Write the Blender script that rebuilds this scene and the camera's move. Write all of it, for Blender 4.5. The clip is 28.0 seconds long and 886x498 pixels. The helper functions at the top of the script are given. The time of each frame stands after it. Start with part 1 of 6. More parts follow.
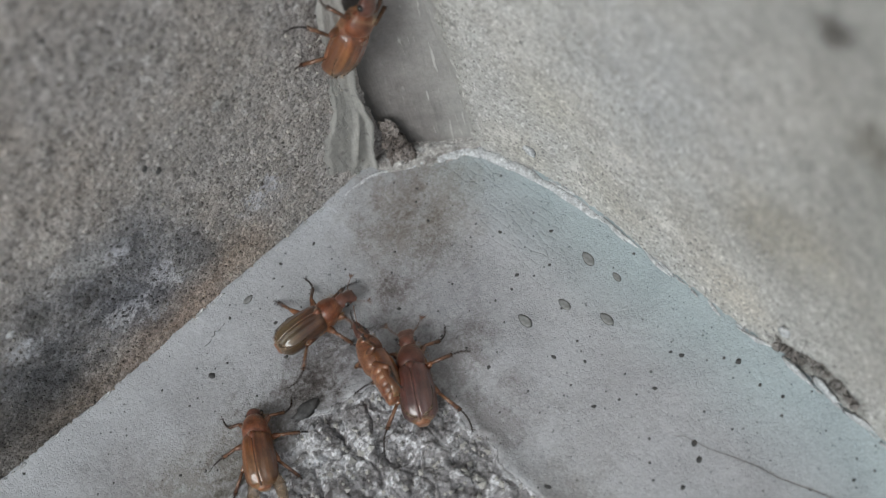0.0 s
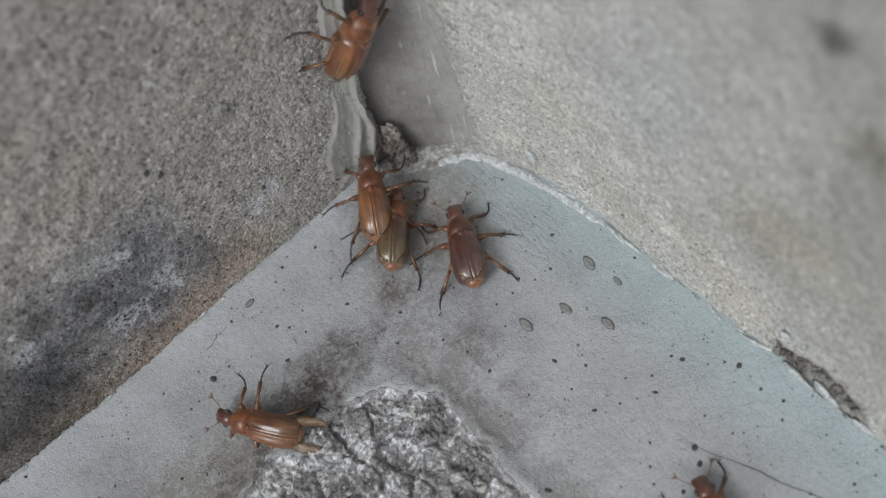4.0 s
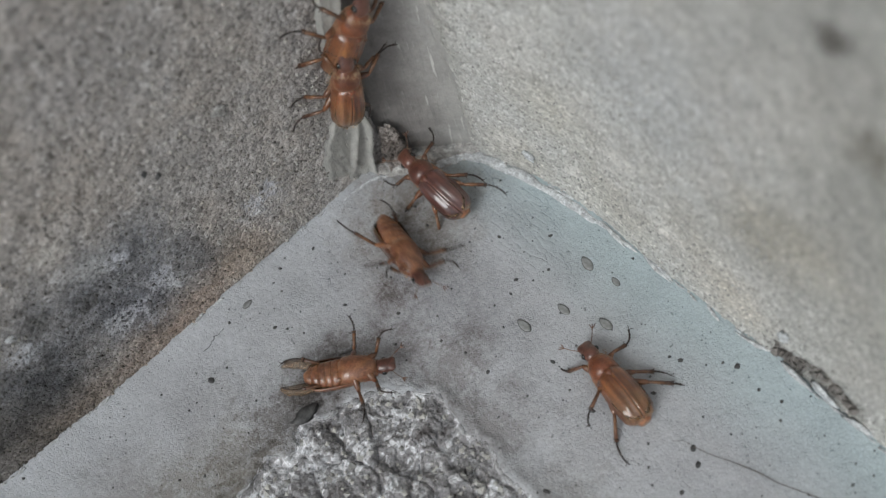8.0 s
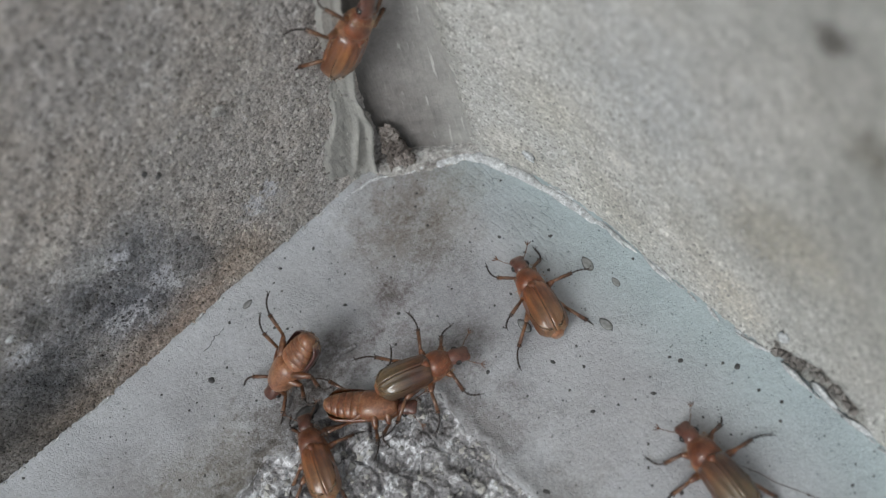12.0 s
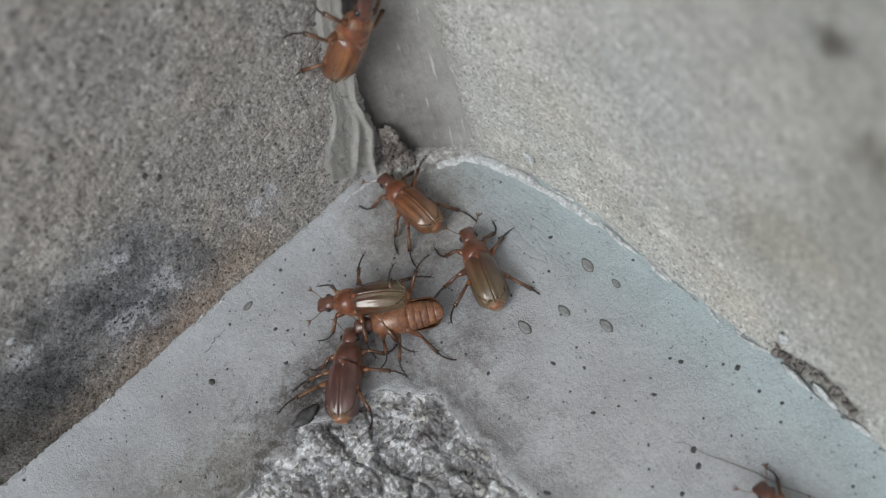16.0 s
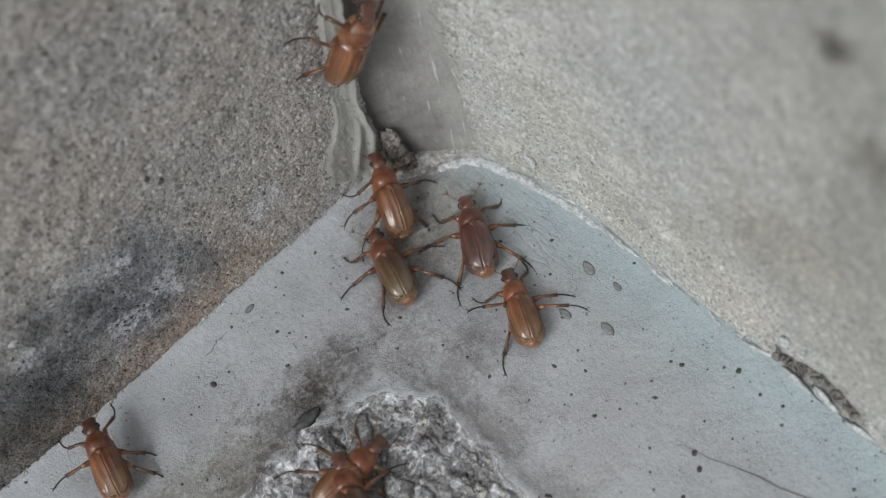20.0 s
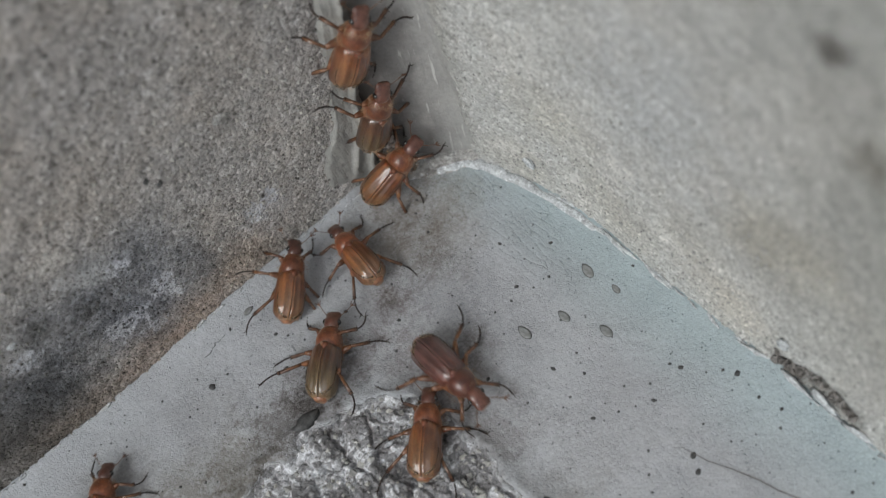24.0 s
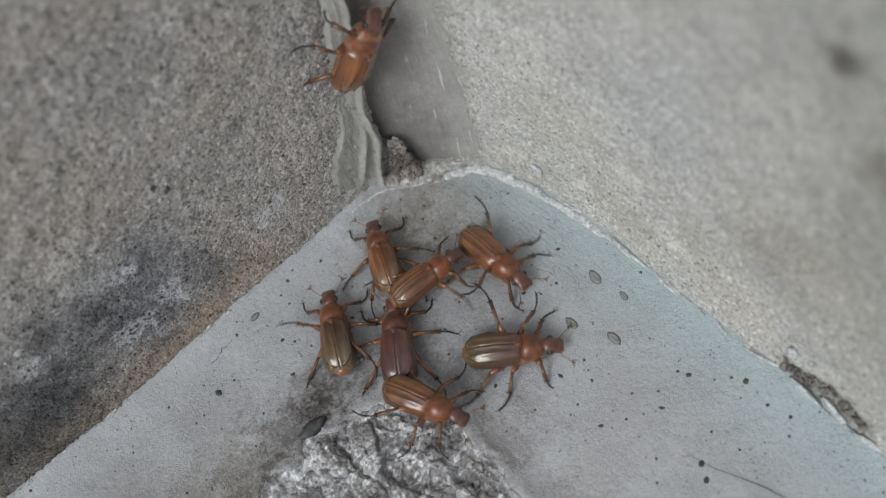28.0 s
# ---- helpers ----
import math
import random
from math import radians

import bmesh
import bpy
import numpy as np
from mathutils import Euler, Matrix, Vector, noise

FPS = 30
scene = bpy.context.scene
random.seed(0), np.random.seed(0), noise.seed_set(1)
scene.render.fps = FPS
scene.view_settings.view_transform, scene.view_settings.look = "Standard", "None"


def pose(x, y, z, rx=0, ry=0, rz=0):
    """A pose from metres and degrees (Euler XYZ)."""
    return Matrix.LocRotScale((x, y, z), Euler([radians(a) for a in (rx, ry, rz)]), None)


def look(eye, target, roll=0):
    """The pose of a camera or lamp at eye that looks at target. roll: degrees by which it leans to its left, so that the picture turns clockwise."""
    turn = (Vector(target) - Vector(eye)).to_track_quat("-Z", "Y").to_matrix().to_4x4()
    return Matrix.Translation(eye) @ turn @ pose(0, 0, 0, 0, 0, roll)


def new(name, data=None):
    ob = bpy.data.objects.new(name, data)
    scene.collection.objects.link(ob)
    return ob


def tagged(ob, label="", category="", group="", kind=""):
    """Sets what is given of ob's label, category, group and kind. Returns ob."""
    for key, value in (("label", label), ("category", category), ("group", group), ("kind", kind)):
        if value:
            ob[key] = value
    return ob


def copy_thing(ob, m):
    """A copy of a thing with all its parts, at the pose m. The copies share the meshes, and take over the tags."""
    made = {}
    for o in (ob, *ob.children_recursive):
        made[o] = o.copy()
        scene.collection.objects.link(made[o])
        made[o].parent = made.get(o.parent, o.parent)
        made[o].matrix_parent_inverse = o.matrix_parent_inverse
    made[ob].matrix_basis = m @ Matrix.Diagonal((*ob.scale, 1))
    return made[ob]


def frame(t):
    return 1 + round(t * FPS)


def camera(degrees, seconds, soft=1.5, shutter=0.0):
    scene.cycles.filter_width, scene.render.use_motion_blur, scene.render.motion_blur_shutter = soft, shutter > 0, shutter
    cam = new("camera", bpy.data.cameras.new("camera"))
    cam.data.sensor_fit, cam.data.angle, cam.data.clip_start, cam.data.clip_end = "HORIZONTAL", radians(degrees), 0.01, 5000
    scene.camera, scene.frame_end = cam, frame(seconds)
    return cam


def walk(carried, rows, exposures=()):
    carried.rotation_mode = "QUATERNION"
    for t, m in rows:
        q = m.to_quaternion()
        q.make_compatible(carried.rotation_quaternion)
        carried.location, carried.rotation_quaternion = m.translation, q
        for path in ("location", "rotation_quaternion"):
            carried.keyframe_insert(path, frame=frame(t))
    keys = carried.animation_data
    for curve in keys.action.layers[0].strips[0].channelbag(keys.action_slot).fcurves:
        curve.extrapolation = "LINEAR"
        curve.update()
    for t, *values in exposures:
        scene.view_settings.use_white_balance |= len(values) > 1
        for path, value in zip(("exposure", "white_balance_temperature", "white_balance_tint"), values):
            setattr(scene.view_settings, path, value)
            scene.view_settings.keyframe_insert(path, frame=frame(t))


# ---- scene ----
cam = camera(50.0, 28.0, soft=1.2, shutter=0.5)
cam.data.dof.use_dof = True
cam.data.dof.focus_distance = 0.138
cam.data.dof.aperture_fstop = 16.0
walk(cam, [
    (0, pose(-0.04791, -0.08527, 0.12591, 27.821, 10.428, -42.120)),
    (0.5, pose(-0.04800, -0.08527, 0.12588, 27.864, 10.403, -42.140)),
    (1, pose(-0.04798, -0.08529, 0.12594, 27.904, 10.422, -42.113)),
    (1.5, pose(-0.04785, -0.08531, 0.12605, 27.920, 10.478, -42.058)),
    (2, pose(-0.04777, -0.08529, 0.12617, 27.902, 10.505, -42.043)),
    (2.5, pose(-0.04779, -0.08524, 0.12622, 27.895, 10.493, -42.075)),
    (3, pose(-0.04784, -0.08525, 0.12621, 27.919, 10.481, -42.088)),
    (3.5, pose(-0.04780, -0.08527, 0.12622, 27.936, 10.491, -42.051)),
    (5.5, pose(-0.04761, -0.08525, 0.12630, 28.027, 10.451, -42.009)),
    (6, pose(-0.04763, -0.08517, 0.12630, 27.970, 10.426, -42.076)),
    (6.5, pose(-0.04756, -0.08517, 0.12622, 27.923, 10.442, -42.083)),
    (7, pose(-0.04751, -0.08525, 0.12610, 27.926, 10.471, -42.070)),
    (7.5, pose(-0.04756, -0.08525, 0.12609, 27.952, 10.461, -42.095)),
    (8, pose(-0.04762, -0.08520, 0.12617, 27.963, 10.432, -42.128)),
    (8.5, pose(-0.04762, -0.08517, 0.12619, 27.955, 10.412, -42.134)),
    (9, pose(-0.04763, -0.08519, 0.12615, 27.961, 10.410, -42.134)),
    (9.5, pose(-0.04760, -0.08520, 0.12613, 27.962, 10.423, -42.119)),
    (10, pose(-0.04755, -0.08520, 0.12613, 27.961, 10.434, -42.092)),
    (10.5, pose(-0.04759, -0.08522, 0.12613, 27.990, 10.431, -42.084)),
    (11, pose(-0.04763, -0.08524, 0.12613, 28.010, 10.425, -42.087)),
    (11.5, pose(-0.04762, -0.08524, 0.12615, 27.999, 10.430, -42.081)),
    (12, pose(-0.04759, -0.08523, 0.12619, 27.975, 10.432, -42.075)),
    (12.5, pose(-0.04758, -0.08520, 0.12618, 27.959, 10.418, -42.084)),
    (14.5, pose(-0.04745, -0.08519, 0.12626, 27.971, 10.466, -42.059)),
    (15, pose(-0.04753, -0.08523, 0.12622, 28.006, 10.463, -42.077)),
    (15.5, pose(-0.04761, -0.08524, 0.12622, 28.040, 10.452, -42.104)),
    (16, pose(-0.04765, -0.08516, 0.12631, 28.032, 10.428, -42.132)),
    (16.5, pose(-0.04766, -0.08508, 0.12642, 28.020, 10.413, -42.142)),
    (17, pose(-0.04765, -0.08508, 0.12647, 28.041, 10.423, -42.118)),
    (17.5, pose(-0.04761, -0.08509, 0.12651, 28.063, 10.448, -42.083)),
    (17.8, pose(-0.04759, -0.08509, 0.12653, 28.076, 10.465, -42.068)),
    (18, pose(-0.04761, -0.08509, 0.12654, 28.087, 10.460, -42.072)),
    (18.5, pose(-0.04764, -0.08506, 0.12658, 28.089, 10.446, -42.079)),
    (19, pose(-0.04765, -0.08504, 0.12660, 28.087, 10.440, -42.082)),
    (19.5, pose(-0.04763, -0.08501, 0.12662, 28.082, 10.441, -42.086)),
    (20, pose(-0.04760, -0.08495, 0.12667, 28.082, 10.429, -42.098)),
    (20.5, pose(-0.04763, -0.08496, 0.12668, 28.126, 10.409, -42.110)),
    (21, pose(-0.04760, -0.08503, 0.12668, 28.179, 10.417, -42.103)),
    (21.5, pose(-0.04748, -0.08503, 0.12680, 28.156, 10.444, -42.069)),
    (23.5, pose(-0.04766, -0.08487, 0.12681, 28.211, 10.329, -42.180)),
    (24, pose(-0.04753, -0.08492, 0.12673, 28.192, 10.361, -42.100)),
    (24.5, pose(-0.04740, -0.08496, 0.12666, 28.169, 10.398, -42.055)),
    (25, pose(-0.04735, -0.08499, 0.12668, 28.161, 10.423, -42.064)),
    (25.5, pose(-0.04740, -0.08499, 0.12669, 28.166, 10.419, -42.100)),
    (26, pose(-0.04742, -0.08502, 0.12669, 28.186, 10.414, -42.089)),
    (26.5, pose(-0.04740, -0.08501, 0.12672, 28.198, 10.416, -42.057)),
    (27, pose(-0.04743, -0.08497, 0.12673, 28.223, 10.403, -42.061)),
    (27.5, pose(-0.04750, -0.08496, 0.12669, 28.280, 10.388, -42.077)),
    (27.8, pose(-0.04727, -0.08412, 0.12679, 28.330, 10.572, -41.883)),
    (28, pose(-0.04727, -0.08412, 0.12679, 28.330, 10.572, -41.883)),
], exposures=((0, -0.23), (12, -0.23), (14.5, -0.18), (20, -0.18), (22, -0.21), (24, -0.27), (25.5, -0.26), (28, -0.18)))

# ---- light: an overcast sky, brighter from the open side of the left wall ----
world = bpy.data.worlds.new("sky")
scene.world = world
world.use_nodes = True
wn = world.node_tree
sky = wn.nodes.new("ShaderNodeTexSky")
sky.sky_type = "NISHITA"
sky.sun_disc = False
sky.sun_elevation, sky.sun_rotation = radians(48), radians(255)
sky.air_density, sky.dust_density = 1.0, 4.0
haze = wn.nodes.new("ShaderNodeHueSaturation")
haze.inputs["Saturation"].default_value = 0.6
wn.links.new(sky.outputs[0], haze.inputs["Color"])
wn.links.new(haze.outputs[0], wn.nodes["Background"].inputs[0])
wn.nodes["Background"].inputs[1].default_value = 0.10

sun_data = bpy.data.lights.new("sun", "SUN")
sun_data.energy, sun_data.angle, sun_data.color = 1.65, radians(30), (0.9, 0.968, 1.0)
sun = new("sun", sun_data)
sun.matrix_world = look((-0.62, -0.16, 0.55), (0, 0, 0))

MM = 0.001


# ---- materials ----
class Nodes:
    """A short way to write node materials."""

    def __init__(self, name):
        self.mat = bpy.data.materials.new(name)
        self.mat.use_nodes = True
        self.tree = self.mat.node_tree
        self.bsdf = self.tree.nodes["Principled BSDF"]
        self.coord = self.tree.nodes.new("ShaderNodeTexCoord").outputs["Object"]

    def node(self, kind, **inputs):
        n = self.tree.nodes.new(kind)
        for key, value in inputs.items():
            self.put(n.inputs[key.replace("_", " ")], value)
        return n

    def put(self, socket, value):
        if isinstance(value, bpy.types.NodeSocket):
            self.tree.links.new(value, socket)
        else:
            socket.default_value = value

    def noise(self, size_mm, detail=4.0, rough=0.6, warp=0.0):
        n = self.node("ShaderNodeTexNoise", Vector=self.coord, Scale=1000.0 / size_mm, Detail=detail, Roughness=rough, Distortion=warp)
        return n.outputs["Fac"]

    def streaks(self, size_mm, along, detail=4.0):
        """Noise drawn out by the factors along x, y and z."""
        m = self.node("ShaderNodeMapping", Vector=self.coord, Scale=tuple(1.0 / a for a in along))
        n = self.node("ShaderNodeTexNoise", Vector=m.outputs[0], Scale=1000.0 / size_mm, Detail=detail, Roughness=0.65)
        return n.outputs["Fac"]

    def cells(self, size_mm, feature="F1", out="Distance"):
        n = self.tree.nodes.new("ShaderNodeTexVoronoi")
        n.feature = feature
        self.put(n.inputs["Vector"], self.coord)
        self.put(n.inputs["Scale"], 1000.0 / size_mm)
        return n.outputs[out]

    def ramp(self, fac, *stops):
        n = self.tree.nodes.new("ShaderNodeValToRGB")
        self.put(n.inputs[0], fac)
        while len(n.color_ramp.elements) < len(stops):
            n.color_ramp.elements.new(0.5)
        for e, (at, c) in zip(n.color_ramp.elements, stops):
            e.position = at
            e.color = (c, c, c, 1) if isinstance(c, (int, float)) else (*c, 1)
        return n.outputs[0]

    def mix(self, fac, a, b, blend="MIX"):
        n = self.tree.nodes.new("ShaderNodeMix")
        n.data_type, n.blend_type = "RGBA", blend
        for socket, value in zip((n.inputs[0], n.inputs[6], n.inputs[7]), (fac, a, b)):
            self.put(socket, (*value, 1) if isinstance(value, tuple) else value)
        return n.outputs[2]

    def math(self, op, a, b=0.0, clamp=False):
        n = self.tree.nodes.new("ShaderNodeMath")
        n.operation, n.use_clamp = op, clamp
        self.put(n.inputs[0], a)
        self.put(n.inputs[1], b)
        return n.outputs[0]

    def spot(self, at_mm, radius_mm, ragged=0.5):
        """A stain round a place: 1 in its middle, 0 outside, with a ragged rim."""
        d = self.tree.nodes.new("ShaderNodeVectorMath")
        d.operation = "DISTANCE"
        self.put(d.inputs[0], self.coord)
        d.inputs[1].default_value = [c * MM for c in at_mm]
        far = self.math("DIVIDE", d.outputs["Value"], radius_mm * MM)
        far = self.math("ADD", far, self.math("MULTIPLY", self.math("SUBTRACT", self.noise(radius_mm * 0.5, 5), 0.5), ragged * 2))
        return self.math("SUBTRACT", 1.0, far, clamp=True)

    def band(self, axis, start_mm, end_mm, ragged_mm=0.0, size_mm=3.0):
        """0 before start, 1 past end along one axis, with a ragged limit."""
        at = self.node("ShaderNodeSeparateXYZ", Vector=self.coord).outputs[axis]
        at = self.math("ADD", at, self.math("MULTIPLY", self.math("SUBTRACT", self.noise(size_mm, 5), 0.5), ragged_mm * 2 * MM))
        return self.math("DIVIDE", self.math("SUBTRACT", at, start_mm * MM), (end_mm - start_mm) * MM, clamp=True)

    def bump(self, height, mm, strength=1.0, normal=None):
        n = self.node("ShaderNodeBump", Height=height, Distance=mm * MM, Strength=strength)
        if normal is not None:
            self.put(n.inputs["Normal"], normal)
        return n.outputs[0]

    def done(self, color, rough=0.8, normal=None, **more):
        self.put(self.bsdf.inputs["Base Color"], (*color, 1) if isinstance(color, tuple) else color)
        self.put(self.bsdf.inputs["Roughness"], rough)
        if normal is not None:
            self.put(self.bsdf.inputs["Normal"], normal)
        for key, value in more.items():
            self.put(self.bsdf.inputs[key.replace("_", " ")], value)
        return self.mat


def stone(name, dark, mid, light, tints=(), rough_look=1.0, crusts=(), clots=(), bands=()):
    """Gritty cast stone: sand grains, soft clouds, stains and painted-in shade."""
    n = Nodes(name)
    grain = n.cells(0.52, out="Color")
    sep = n.node("ShaderNodeSeparateColor", Color=grain).outputs[0]
    base = n.ramp(sep, (0.0, dark), (0.35, mid), (0.8, mid), (1.0, light))
    fine = n.ramp(n.noise(0.4, 3, 0.7), (0.3, 0.72), (0.7, 1.2))
    base = n.mix(1.0, base, fine, "MULTIPLY")
    cloud = n.ramp(n.noise(9, 5, 0.65), (0.3, 1 - 0.22 * rough_look), (0.7, 1.0 + 0.12 * rough_look))
    base = n.mix(1.0, base, cloud, "MULTIPLY")
    warm = n.ramp(n.noise(16, 4), (0.45, (1, 1, 1)), (0.7, (1.0 + 0.05 * rough_look ** 3, 0.995, 1.0 - 0.07 * rough_look ** 3)))
    base = n.mix(1.0, base, warm, "MULTIPLY")
    pits = n.ramp(n.noise(0.9, 4, 0.7), (0.28, 1 - 0.6 * rough_look ** 2), (0.36, 1.0))
    base = n.mix(1.0, base, pits, "MULTIPLY")
    for axis, a, b, ragged, tint in bands:
        base = n.mix(n.band(axis, a, b, ragged), base, n.mix(1.0, base, tint, "MULTIPLY"))
    for at, radius, tint in tints:
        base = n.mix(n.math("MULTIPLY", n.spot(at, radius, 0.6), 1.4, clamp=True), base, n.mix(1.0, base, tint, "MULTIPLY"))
    for at, radius in crusts:
        veil = n.math("MULTIPLY", n.ramp(n.noise(3.0, 8, 0.75, 1.2), (0.5, 0.0), (0.62, 1.0)), n.math("MULTIPLY", n.spot(at, radius, 0.8), 1.3, clamp=True))
        base = n.mix(n.math("MULTIPLY", veil, 0.5), base, (0.56, 0.57, 0.60))
    for at, radius, tone in clots:
        lump = n.math("MULTIPLY", n.spot(at, radius * 1.15, 1.5), n.ramp(n.noise(0.9, 5, 0.75), (0.42, 0.0), (0.56, 3.0)), clamp=True)
        base = n.mix(n.math("MULTIPLY", lump, 0.7), base, n.mix(1.0, tone, (1.12, 1.12, 1.12), "MULTIPLY"))
    h = n.math("ADD", n.math("MULTIPLY", n.cells(0.52), -0.9), n.noise(0.3, 4, 0.7))
    return n.done(base, 0.9, n.bump(h, 0.24, 0.9))


MAT = {}
# damp, dirt and rust-brown sand low on the brown wall
DAMP = (
    ((-54, 0, 20), 12, (0.54, 0.575, 0.63)), ((-66, 0, 20), 13, (0.58, 0.605, 0.645)), ((-47, 0, 12), 7, (0.58, 0.6, 0.63)), ((-58, 0, 12), 9, (0.55, 0.57, 0.62)),
    ((-78, 0, 13), 13, (0.5, 0.515, 0.535)), ((-86, 0, 5), 15, (0.44, 0.43, 0.415)), ((-73, 0, 13), 10, (0.55, 0.565, 0.585)), ((-36, 0, 11), 6, (1.12, 1.13, 1.16)),
    ((-53.6, 0, 23.7), 2.6, (0.5, 0.5, 0.5)), ((-62.3, 0, 20.4), 3.4, (0.55, 0.54, 0.53)), ((-68.3, 0, 23.9), 3.0, (0.6, 0.6, 0.58)),
    ((-52, 0, 3), 8, (0.95, 0.83, 0.75)), ((-70, 0, 3), 8, (0.72, 0.66, 0.61)), ((-78, 0, 3), 8, (0.75, 0.7, 0.65)), ((-61, 0, 3), 8, (0.85, 0.76, 0.7)), ((-42, 0, 5), 8, (1.02, 0.94, 0.87)))
MAT["wall_left"] = stone("gritty_brown_stone", (0.265, 0.25, 0.239), (0.53, 0.503, 0.482), (0.74, 0.722, 0.708), tints=DAMP,
    crusts=(((-56, 0, 19), 13), ((-68, 0, 17), 10), ((-34, 0, 12), 6), ((-39, 0, 13.5), 4)),
    clots=(((-55.4, 0, 23.9), 2.0, (0.62, 0.63, 0.68)), ((-52.8, 0, 14.8), 2.4, (0.58, 0.59, 0.64)), ((-52, 0, 11.7), 1.9, (0.6, 0.61, 0.63)), ((-58.9, 0, 13), 2.2, (0.56, 0.57, 0.62)),
           ((-61.7, 0, 12.6), 2.4, (0.64, 0.65, 0.68)), ((-58, 0, 8.8), 2.2, (0.5, 0.5, 0.53)), ((-60.8, 0, 32.5), 2.2, (0.62, 0.6, 0.56)), ((-62.1, 0, 27.9), 1.8, (0.56, 0.56, 0.56)),
           ((-58.4, 0, 25.8), 2.6, (0.55, 0.56, 0.56)), ((-72.5, 0, 21), 2.2, (0.6, 0.62, 0.66)), ((-36.5, 0, 13.6), 2.0, (0.66, 0.67, 0.71)), ((-33.0, 0, 14.2), 1.8, (0.64, 0.65, 0.7))))
# tints round y -85 and y -80 paint shade over the wall's outer part
MAT["wall_right"] = stone("gritty_pale_stone", (0.45, 0.45, 0.427), (0.635, 0.642, 0.615), (0.83, 0.83, 0.81), tints=(
    # the three tints at x 3.5 paint shade into the hollow below
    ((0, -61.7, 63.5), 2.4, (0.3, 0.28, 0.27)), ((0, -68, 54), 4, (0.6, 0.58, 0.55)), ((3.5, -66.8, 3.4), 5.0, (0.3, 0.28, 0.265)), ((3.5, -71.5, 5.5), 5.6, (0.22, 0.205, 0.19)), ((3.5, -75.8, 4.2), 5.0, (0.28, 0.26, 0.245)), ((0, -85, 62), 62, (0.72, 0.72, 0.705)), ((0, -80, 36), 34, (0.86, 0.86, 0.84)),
    ((-2, -19, 6), 8, (0.97, 0.945, 0.905)), ((0, -36, 9), 10, (0.99, 0.97, 0.93)), ((0, -58, 8), 8, (0.97, 0.935, 0.885)), ((0, -50, 16), 9, (1.0, 0.98, 0.95)),
    ((0, -44, 40), 16, (0.97, 0.99, 1.02)), ((0, -62, 30), 10, (0.93, 0.9, 0.84)), ((0, -26, 22), 9, (1.03, 1.02, 0.98))), rough_look=0.65,
    clots=(((-2.5, -17.5, 9), 2.4, (0.74, 0.73, 0.69)), ((-0.5, -29, 9), 2.0, (0.74, 0.73, 0.7)), ((0, -46, 14), 2.4, (0.76, 0.75, 0.71)), ((0, -38, 22), 2.6, (0.72, 0.71, 0.67))),
    bands=((1, -13.0, -8.0, 3.0, (0.7, 0.695, 0.675)),))


